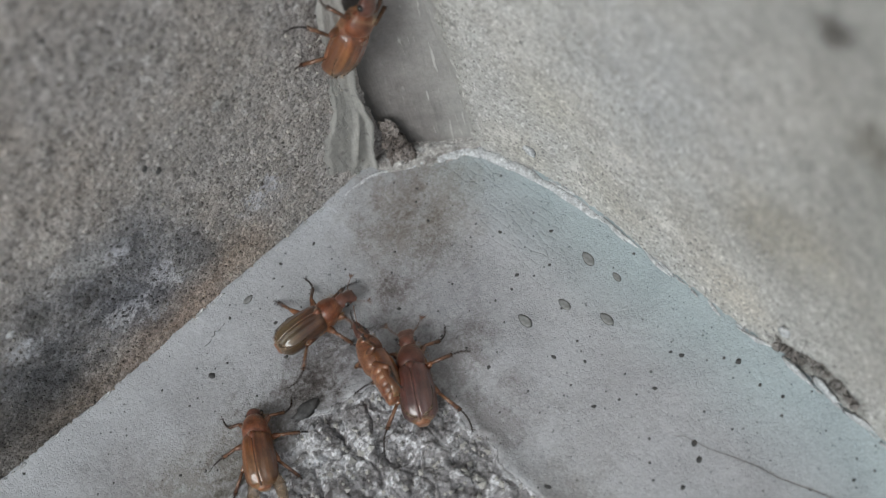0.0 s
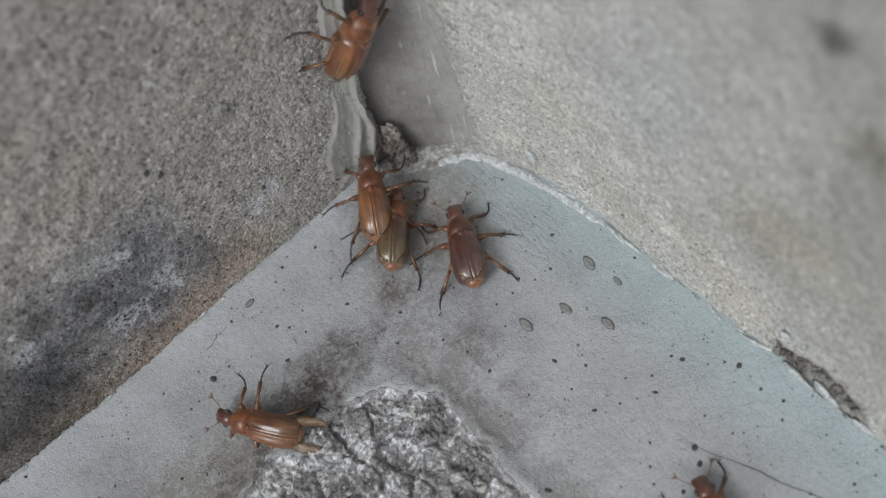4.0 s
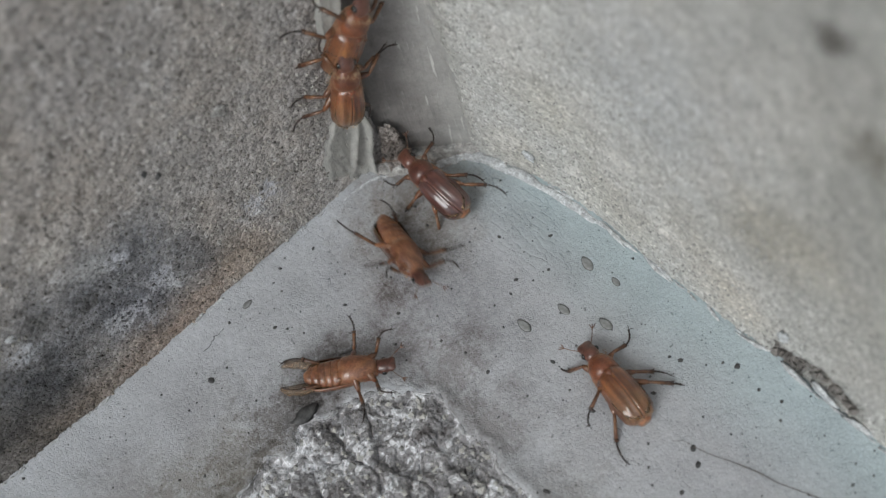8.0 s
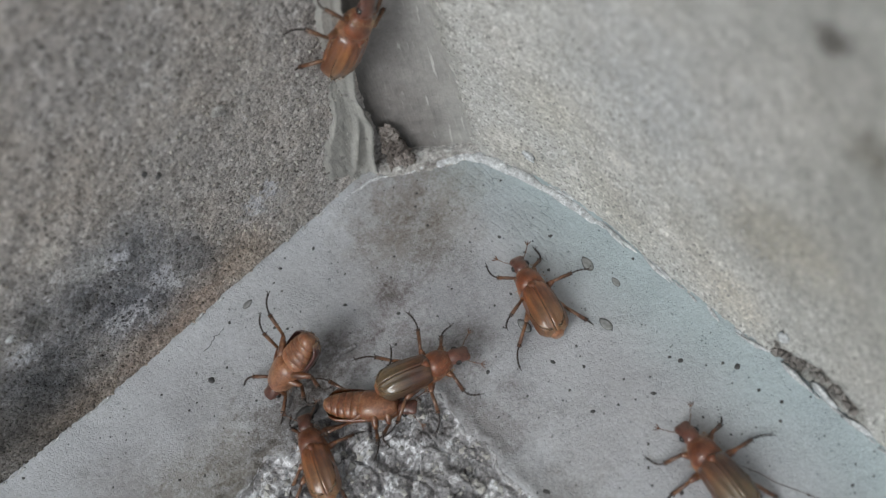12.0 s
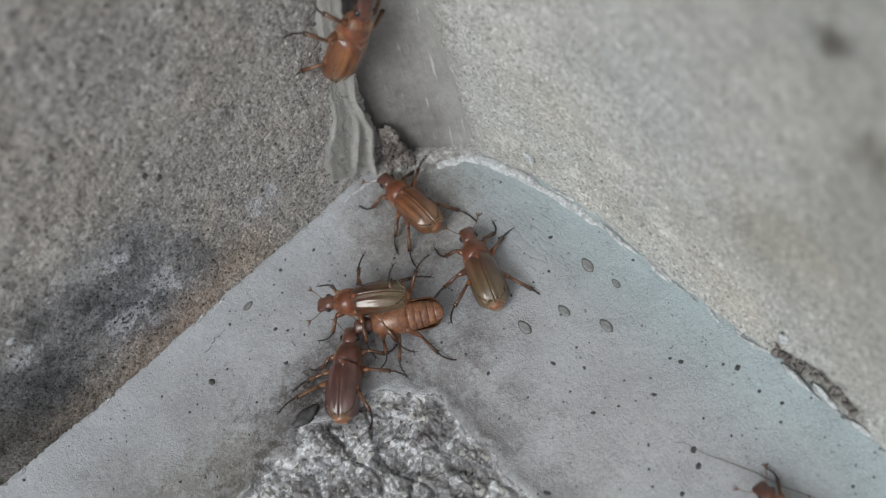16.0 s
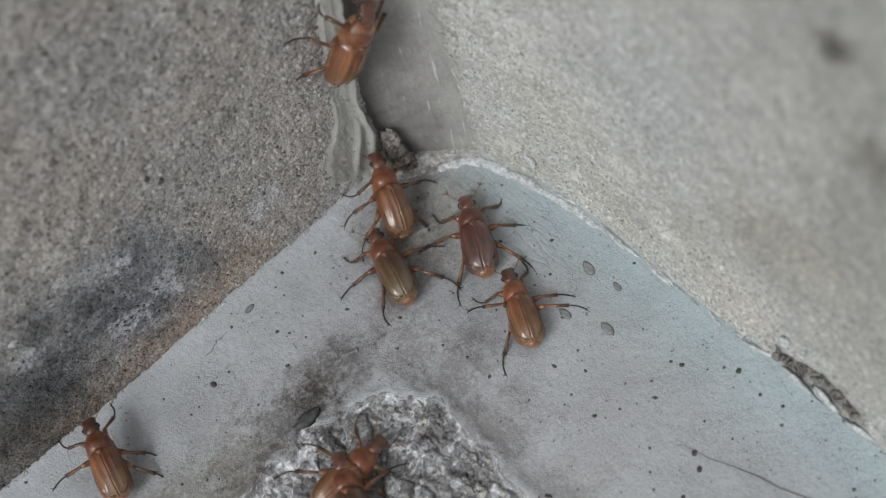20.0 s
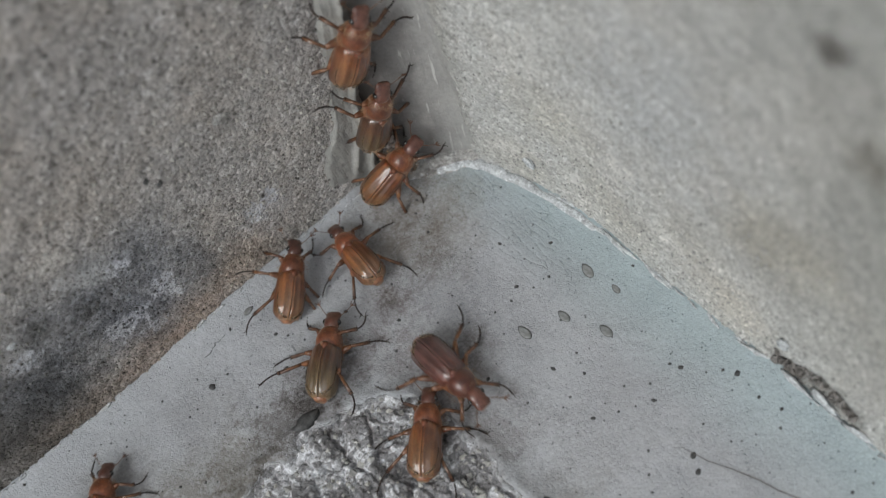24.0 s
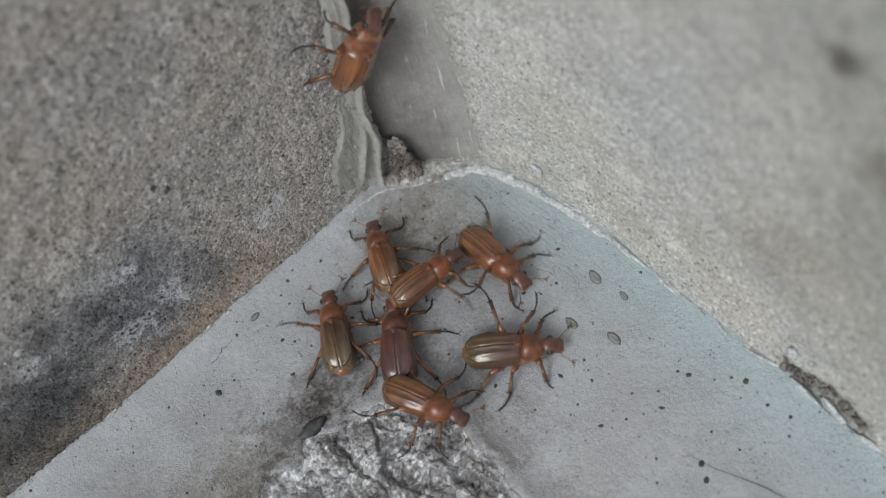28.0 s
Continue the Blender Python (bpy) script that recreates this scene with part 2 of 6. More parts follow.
def cement_paint():
    n = Nodes("crazed_grey_paint")
    base = n.ramp(n.noise(12, 5, 0.6, 0.3), (0.3, (0.395, 0.406, 0.424)), (0.5, (0.44, 0.455, 0.476)), (0.75, (0.475, 0.495, 0.517)))
    base = n.mix(1.0, base, n.ramp(n.noise(0.5, 4, 0.7), (0.34, 0.9), (0.64, 1.06)), "MULTIPLY")
    # cleaner, cooler paint along the foot of both walls
    base = n.mix(n.band(0, -14, -3, 2.5, 8), base, n.mix(1.0, base, (0.885, 1.015, 1.012), "MULTIPLY"))
    base = n.mix(n.band(1, -13, -3, 2.0, 6), base, n.mix(1.0, base, (1.04, 1.05, 1.055), "MULTIPLY"))
    # ground-in dirt: soft brown clouds with a grainy, broken inside
    soiled = n.math("MULTIPLY", n.ramp(n.noise(1.5, 6, 0.75, 0.6), (0.3, 1.5), (0.62, 0.45)), n.ramp(n.noise(0.5, 3, 0.7), (0.34, 1.3), (0.6, 0.7)))
    for at, radius, tint in (((-18, -7, 0), 10, (0.68, 0.63, 0.58)), ((-24, -12, 0), 10, (0.72, 0.68, 0.64)), ((-30, -20, 0), 7, (0.72, 0.69, 0.68)), ((-35, -26, 0), 6, (0.7, 0.66, 0.65)),
                             ((-31, -34, 0), 9, (0.62, 0.585, 0.57)), ((-45, -20.5, 0), 7, (0.52, 0.49, 0.475)), ((-54, -22.5, 0), 8, (0.52, 0.495, 0.475)), ((-49, -22, 0), 6, (0.6, 0.57, 0.55)), ((-40, -21, 0), 6, (0.62, 0.59, 0.58)),
                             ((-11, -11, 0), 8, (0.8, 0.77, 0.72)), ((-17, -16, 0), 9, (0.78, 0.75, 0.71)), ((-62, -22, 0), 8, (0.74, 0.71, 0.66)), ((-33, -45, 0), 9, (0.68, 0.65, 0.635)), ((-24, -24, 0), 11, (0.82, 0.81, 0.81)),
                             ((-34, -60, 0), 8, (0.78, 0.76, 0.73)), ((-22, -33, 0), 9, (0.84, 0.83, 0.83)), ((-70, -22, 0), 10, (0.66, 0.63, 0.58)), ((-78, -14, 0), 9, (0.78, 0.76, 0.74)), ((-60, -13, 0), 8, (0.85, 0.84, 0.83)), ((-47.5, -22.3, 0), 5, (0.55, 0.52, 0.5)), ((-58, -25.0, 0), 5, (0.68, 0.65, 0.62)), ((-65.5, -27, 0), 6, (0.62, 0.59, 0.55)), ((-30, -19, 0), 3.5, (0.6, 0.56, 0.54)), ((-25, -56, 0), 10, (0.9, 0.89, 0.88))):
        where = n.math("MULTIPLY", n.math("MULTIPLY", n.spot(at, radius, 0.8), soiled), 1.6, clamp=True)
        base = n.mix(where, base, n.mix(1.0, base, tint, "MULTIPLY"))
    base = n.mix(1.0, base, n.ramp(n.noise(0.7, 2, 0.5), (0.68, 1.0), (0.74, 0.55)), "MULTIPLY")
    base = n.mix(1.0, base, n.ramp(n.noise(0.6, 3, 0.6), (0.6, 1.0), (0.72, 1.12)), "MULTIPLY")
    # fine crazing, bent a little, stronger in places
    bend = n.node("ShaderNodeTexNoise", Vector=n.coord, Scale=420.0, Detail=2.0)
    shift = n.tree.nodes.new("ShaderNodeVectorMath")
    shift.operation = "MULTIPLY_ADD"
    n.put(shift.inputs[0], bend.outputs["Color"])
    shift.inputs[1].default_value = (0.0011, 0.0011, 0.0)
    n.put(shift.inputs[2], n.coord)

    def web(size_mm, stretch=(1, 1, 1)):
        turn = n.node("ShaderNodeMapping", Vector=shift.outputs[0], Scale=stretch)
        w = n.tree.nodes.new("ShaderNodeTexVoronoi")
        w.feature = "DISTANCE_TO_EDGE"
        n.put(w.inputs["Vector"], turn.outputs[0])
        n.put(w.inputs["Scale"], 1000.0 / size_mm)
        return w.outputs["Distance"]

    edge = web(0.5)
    where = n.ramp(n.noise(7, 3), (0.42, 0.05), (0.62, 0.42))
    base = n.mix(where, base, n.mix(1.0, base, n.ramp(edge, (0.0, 0.74), (0.09, 1.0)), "MULTIPLY"))
    # longer cracks and drying wrinkles that run beside the pale wall
    folds = web(1.3, (1.0, 0.22, 1.0))
    near = n.math("MULTIPLY", n.math("MAXIMUM", n.spot((-8, -26, 0), 11, 0.5), n.spot((-7, -15, 0), 6, 0.5)), 1.6, clamp=True)
    line = n.math("MULTIPLY", n.ramp(folds, (0.012, 1.0), (0.045, 0.0)), n.math("MULTIPLY", near, n.ramp(n.noise(2.5, 3), (0.5, 0.0), (0.66, 0.6))))
    base = n.mix(line, base, n.mix(1.0, base, (0.45, 0.44, 0.43), "MULTIPLY"))
    # pinholes
    hole = n.tree.nodes.new("ShaderNodeTexVoronoi")
    n.put(hole.inputs["Vector"], n.coord)
    n.put(hole.inputs["Scale"], 1000.0 / 1.9)
    kept = n.ramp(n.node("ShaderNodeSeparateColor", Color=hole.outputs["Color"]).outputs[0], (0.72, 0.0), (0.76, 1.0))
    pin = n.math("MULTIPLY", n.ramp(hole.outputs["Distance"], (0.05, 1.0), (0.09, 0.0)), kept)
    base = n.mix(pin, base, n.mix(1.0, base, (0.4, 0.39, 0.38), "MULTIPLY"))
    h = n.math("ADD", n.math("MULTIPLY", n.math("MULTIPLY", n.math("MINIMUM", edge, 0.14), 3.0), n.math("ADD", where, 0.35)), n.math("ADD", n.math("MULTIPLY", n.noise(0.9, 2, 0.5), 1.1), n.math("MULTIPLY", n.noise(0.35, 3, 0.6), 0.5)))
    h = n.math("ADD", h, n.math("MULTIPLY", n.math("MULTIPLY", n.math("MINIMUM", folds, 0.2), near), 2.0))
    h = n.math("SUBTRACT", h, n.math("ADD", line, pin))
    return n.done(base, 0.6, n.bump(h, 0.18, 0.8))


MAT["floor"] = cement_paint()


def rubble(name, dark, mid, white, warm=(1, 1, 1)):
    n = Nodes(name)
    slant = n.node("ShaderNodeMapping", Vector=n.coord, Rotation=(0, 0, radians(28)), Scale=(0.5, 1.0, 1.0))
    flake = n.node("ShaderNodeSeparateColor", Color=n.cells(1.0, out="Color")).outputs[1]
    veins = n.node("ShaderNodeTexNoise", Vector=slant.outputs[0], Scale=170.0, Detail=8.0, Roughness=0.7, Distortion=0.7).outputs["Fac"]
    tone = n.math("ADD", veins, n.math("MULTIPLY", n.math("SUBTRACT", flake, 0.5), 0.13))
    base = n.ramp(tone, (0.37, dark), (0.43, mid), (0.51, mid), (0.572, white))
    cell = n.node("ShaderNodeSeparateColor", Color=n.cells(0.5, out="Color")).outputs[1]
    base = n.mix(1.0, base, n.ramp(cell, (0.0, 0.8), (1.0, 1.14)), "MULTIPLY")
    base = n.mix(1.0, base, n.ramp(n.noise(0.45, 4, 0.75), (0.34, 0.66), (0.62, 1.16)), "MULTIPLY")
    base = n.mix(1.0, base, warm, "MULTIPLY")
    h = n.math("ADD", n.noise(0.6, 6, 0.75), n.math("MULTIPLY", n.cells(0.7), -0.6))
    return n.done(base, 0.92, n.bump(h, 0.36, 0.9))


MAT["rubble"] = rubble("crumbled_mortar", (0.13, 0.12, 0.12), (0.335, 0.33, 0.337), (0.80, 0.81, 0.835))
MAT["ledge"] = rubble("greyish_rough_mortar", (0.27, 0.255, 0.24), (0.45, 0.44, 0.42), (0.66, 0.66, 0.64))


def smooth_render(name, a, b, rough):
    n = Nodes(name)
    base = n.ramp(n.noise(7, 6, 0.65, 0.5), (0.3, a), (0.7, b))
    base = n.mix(1.0, base, n.ramp(n.noise(0.6, 4, 0.7), (0.3, 0.8), (0.65, 1.08)), "MULTIPLY")
    base = n.mix(1.0, base, n.ramp(n.noise(1.6, 4, 0.6), (0.3, 0.6), (0.4, 1.0)), "MULTIPLY")
    base = n.mix(n.ramp(n.streaks(0.35, (1, 1, 9)), (0.62, 0.0), (0.74, 0.5)), base, (0.5, 0.5, 0.47))
    return n.done(base, rough, n.bump(n.math("ADD", n.noise(0.8, 6, 0.7), n.streaks(0.5, (1, 1, 6))), 0.2, 0.7))


def corner_render():
    """Trowelled render: brown-grey, shade painted into the joint, a paler greenish smear towards the pale wall."""
    n = Nodes("smooth_grey_render")
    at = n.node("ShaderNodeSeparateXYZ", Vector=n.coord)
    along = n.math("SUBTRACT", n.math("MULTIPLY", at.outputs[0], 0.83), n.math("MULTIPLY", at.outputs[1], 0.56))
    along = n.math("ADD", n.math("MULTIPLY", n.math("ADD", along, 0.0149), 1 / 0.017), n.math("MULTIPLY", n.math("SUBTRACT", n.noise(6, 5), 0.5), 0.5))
    # the ramp's dark end puts the joint's shade into the colour
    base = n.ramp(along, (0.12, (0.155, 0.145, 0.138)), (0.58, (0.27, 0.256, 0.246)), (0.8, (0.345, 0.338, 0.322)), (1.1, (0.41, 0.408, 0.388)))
    base = n.mix(1.0, base, n.ramp(n.noise(7, 6, 0.65, 0.5), (0.3, 0.8), (0.7, 1.1)), "MULTIPLY")
    base = n.mix(1.0, base, n.ramp(n.noise(0.6, 4, 0.7), (0.3, 0.86), (0.65, 1.06)), "MULTIPLY")
    base = n.mix(n.ramp(n.noise(1.4, 4, 0.6), (0.27, 0.6), (0.35, 0.0)), base, (0.2, 0.185, 0.17))
    lean = n.node("ShaderNodeMapping", Vector=n.coord, Rotation=(0, radians(14), radians(34)), Scale=(1, 1, 0.1))
    marks = n.node("ShaderNodeTexNoise", Vector=lean.outputs[0], Scale=1500.0, Detail=3.0).outputs["Fac"]
    base = n.mix(n.math("MULTIPLY", n.ramp(marks, (0.63, 0.0), (0.72, 0.7)), n.ramp(along, (0.4, 0.1), (0.7, 1.0))), base, (0.62, 0.62, 0.59))
    return n.done(base, 0.62, n.bump(n.math("ADD", n.noise(1.6, 5, 0.6), marks), 0.22, 0.7))


MAT["soil"] = rubble("dark_brown_soil", (0.065, 0.053, 0.047), (0.17, 0.147, 0.132), (0.36, 0.325, 0.3))
MAT["hollow"] = rubble("shaded_hollow_earth", (0.2, 0.185, 0.17), (0.28, 0.262, 0.245), (0.36, 0.345, 0.325))
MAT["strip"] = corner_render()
MAT["caulk"] = smooth_render("dried_caulk", (0.34, 0.337, 0.315), (0.48, 0.476, 0.445), 0.5)
MAT["lip"] = rubble("chalky_edge", (0.58, 0.595, 0.605), (0.68, 0.705, 0.715), (0.78, 0.81, 0.82))
MAT["earth"] = smooth_render("grey_ground", (0.2, 0.2, 0.19), (0.3, 0.3, 0.28), 0.9)


def grains(name, lift, tints=()):
    n = Nodes(name)
    r = n.node("ShaderNodeNewGeometry").outputs["Random Per Island"]
    base = n.ramp(r, (0.0, (0.10, 0.09, 0.085)), (0.2, (0.28, 0.26, 0.235)), (0.55, (0.46, 0.44, 0.40)), (0.95, (0.47, 0.455, 0.43)), (1.0, (0.54, 0.53, 0.51)))
    base = n.mix(lift, base, (0.58, 0.59, 0.57))
    for at, radius, tint in tints:
        base = n.mix(n.math("MULTIPLY", n.spot(at, radius, 0.6), 1.4, clamp=True), base, n.mix(1.0, base, tint, "MULTIPLY"))
    base = n.mix(1.0, base, n.ramp(n.noise(0.3, 3), (0.3, 0.75), (0.7, 1.15)), "MULTIPLY")
    return n.done(base, 0.8, n.bump(n.noise(0.25, 4), 0.1, 0.6))


MAT["grain"] = grains("sand_grain", 0.0, DAMP)
MAT["crumb"] = grains("pale_mortar_crumb", 0.45)
MAT["rim"] = rubble("whitish_mortar_skin", (0.34, 0.34, 0.345), (0.46, 0.465, 0.475), (0.68, 0.69, 0.71))
MAT["grain_pale"] = grains("pale_sand_grain", 0.45)


def droplet(name, a, b):
    n = Nodes(name)
    return n.done(n.ramp(n.noise(0.7, 5, 0.7), (0.35, a), (0.65, b)), 0.55, n.bump(n.noise(0.3, 4), 0.05, 0.5))


MAT["oval"] = droplet("grey_dried_drop", (0.18, 0.185, 0.18), (0.32, 0.33, 0.325))
MAT["oval_rim"] = droplet("dark_drop_rim", (0.06, 0.06, 0.06), (0.12, 0.12, 0.12))
MAT["speck"] = droplet("dark_speck", (0.035, 0.035, 0.035), (0.10, 0.10, 0.10))
MAT["strand"] = droplet("grey_brown_strand", (0.07, 0.055, 0.045), (0.15, 0.12, 0.10))


def shell(name, a, b, stripe, rough, coat, streaks=True, downy=0.0, glow=0.0):
    """Insect shell: amber to brown, faint lengthwise streaks, fine pits, a waxy coat."""
    n = Nodes(name)
    base = n.ramp(n.noise(2.2, 5, 0.6), (0.32, a), (0.68, b))
    relief = n.math("MULTIPLY", n.noise(0.16, 3, 0.6), 0.7)
    if streaks:
        place = n.node("ShaderNodeSeparateXYZ", Vector=n.coord)
        back = n.math("MULTIPLY", place.outputs[0], -100.0)
        side = n.math("ABSOLUTE", place.outputs[1])
        # the thin rear half lets the grey folded wings show through
        rear = n.math("ADD", back, n.math("MULTIPLY", n.math("SUBTRACT", n.noise(1.6, 3), 0.5), 0.35))
        base = n.mix(n.ramp(rear, (0.2, 0.0), (0.46, 0.8)), base, stripe)
        wave = n.math("SINE", n.math("ADD", n.math("MULTIPLY", side, 5200.0), 0.9))
        base = n.mix(n.ramp(wave, (0.3, 0.0), (1.0, 0.6)), base, n.mix(1.0, base, (1.75, 1.75, 1.75), "MULTIPLY"))
        base = n.mix(n.ramp(n.streaks(0.3, (9, 1, 1)), (0.46, 0.0), (0.68, 0.55)), base, n.mix(1.0, base, (0.55, 0.45, 0.4), "MULTIPLY"))
        base = n.mix(n.ramp(n.noise(2.6, 4, 0.6), (0.36, 0.7), (0.52, 0.0)), base, n.mix(1.0, base, (0.6, 0.5, 0.45), "MULTIPLY"))
        base = n.mix(n.ramp(n.math("MULTIPLY", side, 400.0), (0.74, 0.0), (0.9, 0.7)), base, n.mix(1.0, a, (0.75, 0.7, 0.65), "MULTIPLY"))
        base = n.mix(n.ramp(back, (0.69, 0.0), (0.725, 0.85)), base, (0.36, 0.22, 0.11))
        base = n.mix(n.ramp(n.math("MULTIPLY", side, 1000.0), (0.03, 0.7), (0.12, 0.0)), base, (0.06, 0.026, 0.014))
        relief = n.math("ADD", relief, n.math("ADD", n.math("MULTIPLY", wave, 0.9), n.math("MULTIPLY", n.streaks(0.35, (7, 1, 1), 3), 1.6)))
    else:
        base = n.mix(n.ramp(n.noise(0.9, 6, 0.75, 0.5), (0.44, 0.0), (0.58, 0.85)), base, n.mix(1.0, base, (0.5, 0.42, 0.4), "MULTIPLY"))
    info = n.node("ShaderNodeObjectInfo").outputs["Random"]
    base = n.mix(1.0, base, n.ramp(info, (0.0, (0.74, 0.71, 0.70)), (1.0, (1.2, 1.2, 1.16))), "MULTIPLY")
    base = n.mix(1.0, base, n.ramp(n.noise(0.22, 3, 0.6), (0.3, 0.78), (0.65, 1.1)), "MULTIPLY")
    return n.done(base, rough, n.bump(relief, 0.08, 0.85), Coat_Weight=coat, Coat_Roughness=0.1, Coat_IOR=1.55, Subsurface_Weight=glow, Subsurface_Radius=(1.0, 0.35, 0.12), Subsurface_Scale=0.0007, Sheen_Weight=downy, Sheen_Roughness=0.4, Sheen_Tint=(0.9, 0.7, 0.5, 1))


MAT["elytra_orange"] = shell("amber_wing_case", (0.165, 0.052, 0.018), (0.29, 0.115, 0.04), (0.20, 0.10, 0.045), 0.4, 0.9, glow=0.25)
MAT["elytra_dark"] = shell("olive_brown_wing_case", (0.085, 0.036, 0.019), (0.145, 0.066, 0.03), (0.14, 0.105, 0.055), 0.3, 1.0, glow=0.15)
MAT["elytra_red"] = shell("reddish_brown_wing_case", (0.095, 0.031, 0.024), (0.155, 0.056, 0.043), (0.10, 0.052, 0.048), 0.36, 1.0, glow=0.15)
MAT["thorax"] = shell("rust_thorax_shell", (0.15, 0.042, 0.017), (0.30, 0.10, 0.04), (0.4, 0.15, 0.05), 0.44, 0.4, False, 0.3, 0.25)
MAT["thorax_dark"] = shell("dark_rust_thorax_shell", (0.12, 0.036, 0.022), (0.2, 0.066, 0.042), (0.4, 0.15, 0.05), 0.42, 0.45, False, 0.35)
MAT["head"] = shell("pinkish_brown_head_shell", (0.085, 0.032, 0.022), (0.17, 0.066, 0.045), (0.4, 0.15, 0.05), 0.4, 0.5, False, 0.25)
MAT["belly"] = shell("orange_belly_shell", (0.22, 0.088, 0.045), (0.40, 0.19, 0.098), (0.5, 0.3, 0.12), 0.40, 0.5, False, 0.2, 0.3)
MAT["leg"] = shell("amber_leg", (0.15, 0.052, 0.022), (0.32, 0.14, 0.055), (0.5, 0.3, 0.12), 0.36, 0.7, False, 0.0, 0.2)
MAT["down"] = shell("pale_down", (0.34, 0.22, 0.12), (0.5, 0.36, 0.22), (0.5, 0.3, 0.12), 0.5, 0.0, False)
MAT["shin"] = shell("olive_amber_shin", (0.12, 0.05, 0.024), (0.23, 0.11, 0.05), (0.5, 0.3, 0.12), 0.36, 0.6, False)
MAT["foot"] = shell("dark_brown_foot", (0.018, 0.011, 0.008), (0.05, 0.028, 0.018), (0.1, 0.05, 0.02), 0.4, 0.3, False)
MAT["eye"] = shell("black_eye", (0.008, 0.007, 0.006), (0.018, 0.014, 0.012), (0.02, 0.02, 0.02), 0.2, 0.8, False)


def membrane():
    n = Nodes("clear_amber_wing")
    vein = n.ramp(n.cells(1.4, "DISTANCE_TO_EDGE"), (0.0, (0.2, 0.1, 0.04)), (0.05, (0.30, 0.21, 0.13)))
    return n.done(vein, 0.35, None, Alpha=0.5)


MAT["membrane"] = membrane()


# ---- mesh helpers ----
def mesh_of(name, bm, material, smooth=True):
    me = bpy.data.meshes.new(name)
    bmesh.ops.recalc_face_normals(bm, faces=bm.faces[:])
    bm.to_mesh(me)
    bm.free()
    me.materials.append(material)
    if smooth:
        me.polygons.foreach_set("use_smooth", [True] * len(me.polygons))
    return me


def part(name, bm, material, parent, label="", smooth=True):
    ob = new(name, mesh_of(name, bm, material, smooth))
    ob.parent = parent
    if label:
        ob["label"] = label
    return ob


def grid_mesh(name, verts, nu, nv, material):
    """A sheet from an array of nu x nv places."""
    i = np.arange(nu * nv).reshape(nu, nv)
    quads = np.stack([i[:-1, :-1], i[1:, :-1], i[1:, 1:], i[:-1, 1:]], -1).reshape(-1, 4)
    me = bpy.data.meshes.new(name)
    me.from_pydata(verts.reshape(-1, 3).tolist(), [], quads.tolist())
    me.materials.append(material)
    me.polygons.foreach_set("use_smooth", [True] * len(me.polygons))
    return me


def value_noise(x, y, seed):
    """Smooth random field over arrays, about -1 to 1, one unit a cell."""
    xi, yi = np.floor(x).astype(np.int64), np.floor(y).astype(np.int64)
    fx, fy = x - xi, y - yi
    fx, fy = fx * fx * (3 - 2 * fx), fy * fy * (3 - 2 * fy)

    def h(a, b):
        k = (a * 374761393 + b * 668265263 + seed * 974634777) & 0x7FFFFFFF
        k = ((k ^ (k >> 13)) * 1274126177) & 0x7FFFFFFF
        return ((k ^ (k >> 16)) & 0xFFFF) / 32767.5 - 1

    return (h(xi, yi) * (1 - fx) + h(xi + 1, yi) * fx) * (1 - fy) + (h(xi, yi + 1) * (1 - fx) + h(xi + 1, yi + 1) * fx) * fy


def fbm(x, y, cell, seed, octaves=4, gain=0.55):
    total, amp = 0, 1.0
    for o in range(octaves):
        total = total + amp * value_noise(x / cell * 2 ** o + 17.3 * o, y / cell * 2 ** o - 9.1 * o, seed + o)
        amp *= gain
    return total


def loft(bm, rings, cap=True):
    """A skin over closed rings of equal count."""
    rows = [[bm.verts.new([c * MM for c in p]) for p in ring] for ring in rings]
    n = len(rows[0])
    for a, b in zip(rows, rows[1:]):
        for i in range(n):
            bm.faces.new((a[i], a[(i + 1) % n], b[(i + 1) % n], b[i]))
    if cap:
        for row in (rows[0], rows[-1]):
            bm.faces.new(row)


def oval_ring(x, y, z, w, h, n=14, flat=1.0):
    """An upright oval across the x axis; flat < 1 squashes its underside."""
    out = []
    for i in range(n):
        a = 2 * math.pi * i / n
        s = math.sin(a)
        out.append((x, y + w * math.cos(a), z + h * s * (1 if s > 0 else flat)))
    return out


def tube(bm, path, radii, n=7):
    """A round limb along a path of places."""
    pts = [Vector(p) for p in path]
    rings = []
    for i, p in enumerate(pts):
        d = (pts[min(i + 1, len(pts) - 1)] - pts[max(i - 1, 0)]).normalized()
        side = d.cross(Vector((0, 0, 1)))
        side = side.normalized() if side.length > 1e-4 else Vector((1, 0, 0))
        up = side.cross(d)
        rings.append([p + (side * math.cos(2 * math.pi * k / n) + up * math.sin(2 * math.pi * k / n)) * radii[i] for k in range(n)])
    loft(bm, rings)


def blob(bm, at, size, rng, ragged=0.2, rings=5, n=8):
    """A small lump, rough by chance."""
    rows = []
    for i in range(rings):
        v = math.pi * (i + 0.5) / rings
        rows.append([(at[0] + size[0] * math.sin(v) * math.cos(2 * math.pi * k / n) * (1 + rng.uniform(-ragged, ragged)),
                      at[1] + size[1] * math.sin(v) * math.sin(2 * math.pi * k / n) * (1 + rng.uniform(-ragged, ragged)),
                      at[2] + size[2] * math.cos(v) * (1 + rng.uniform(-ragged, ragged))) for k in range(n)])
    loft(bm, rows)


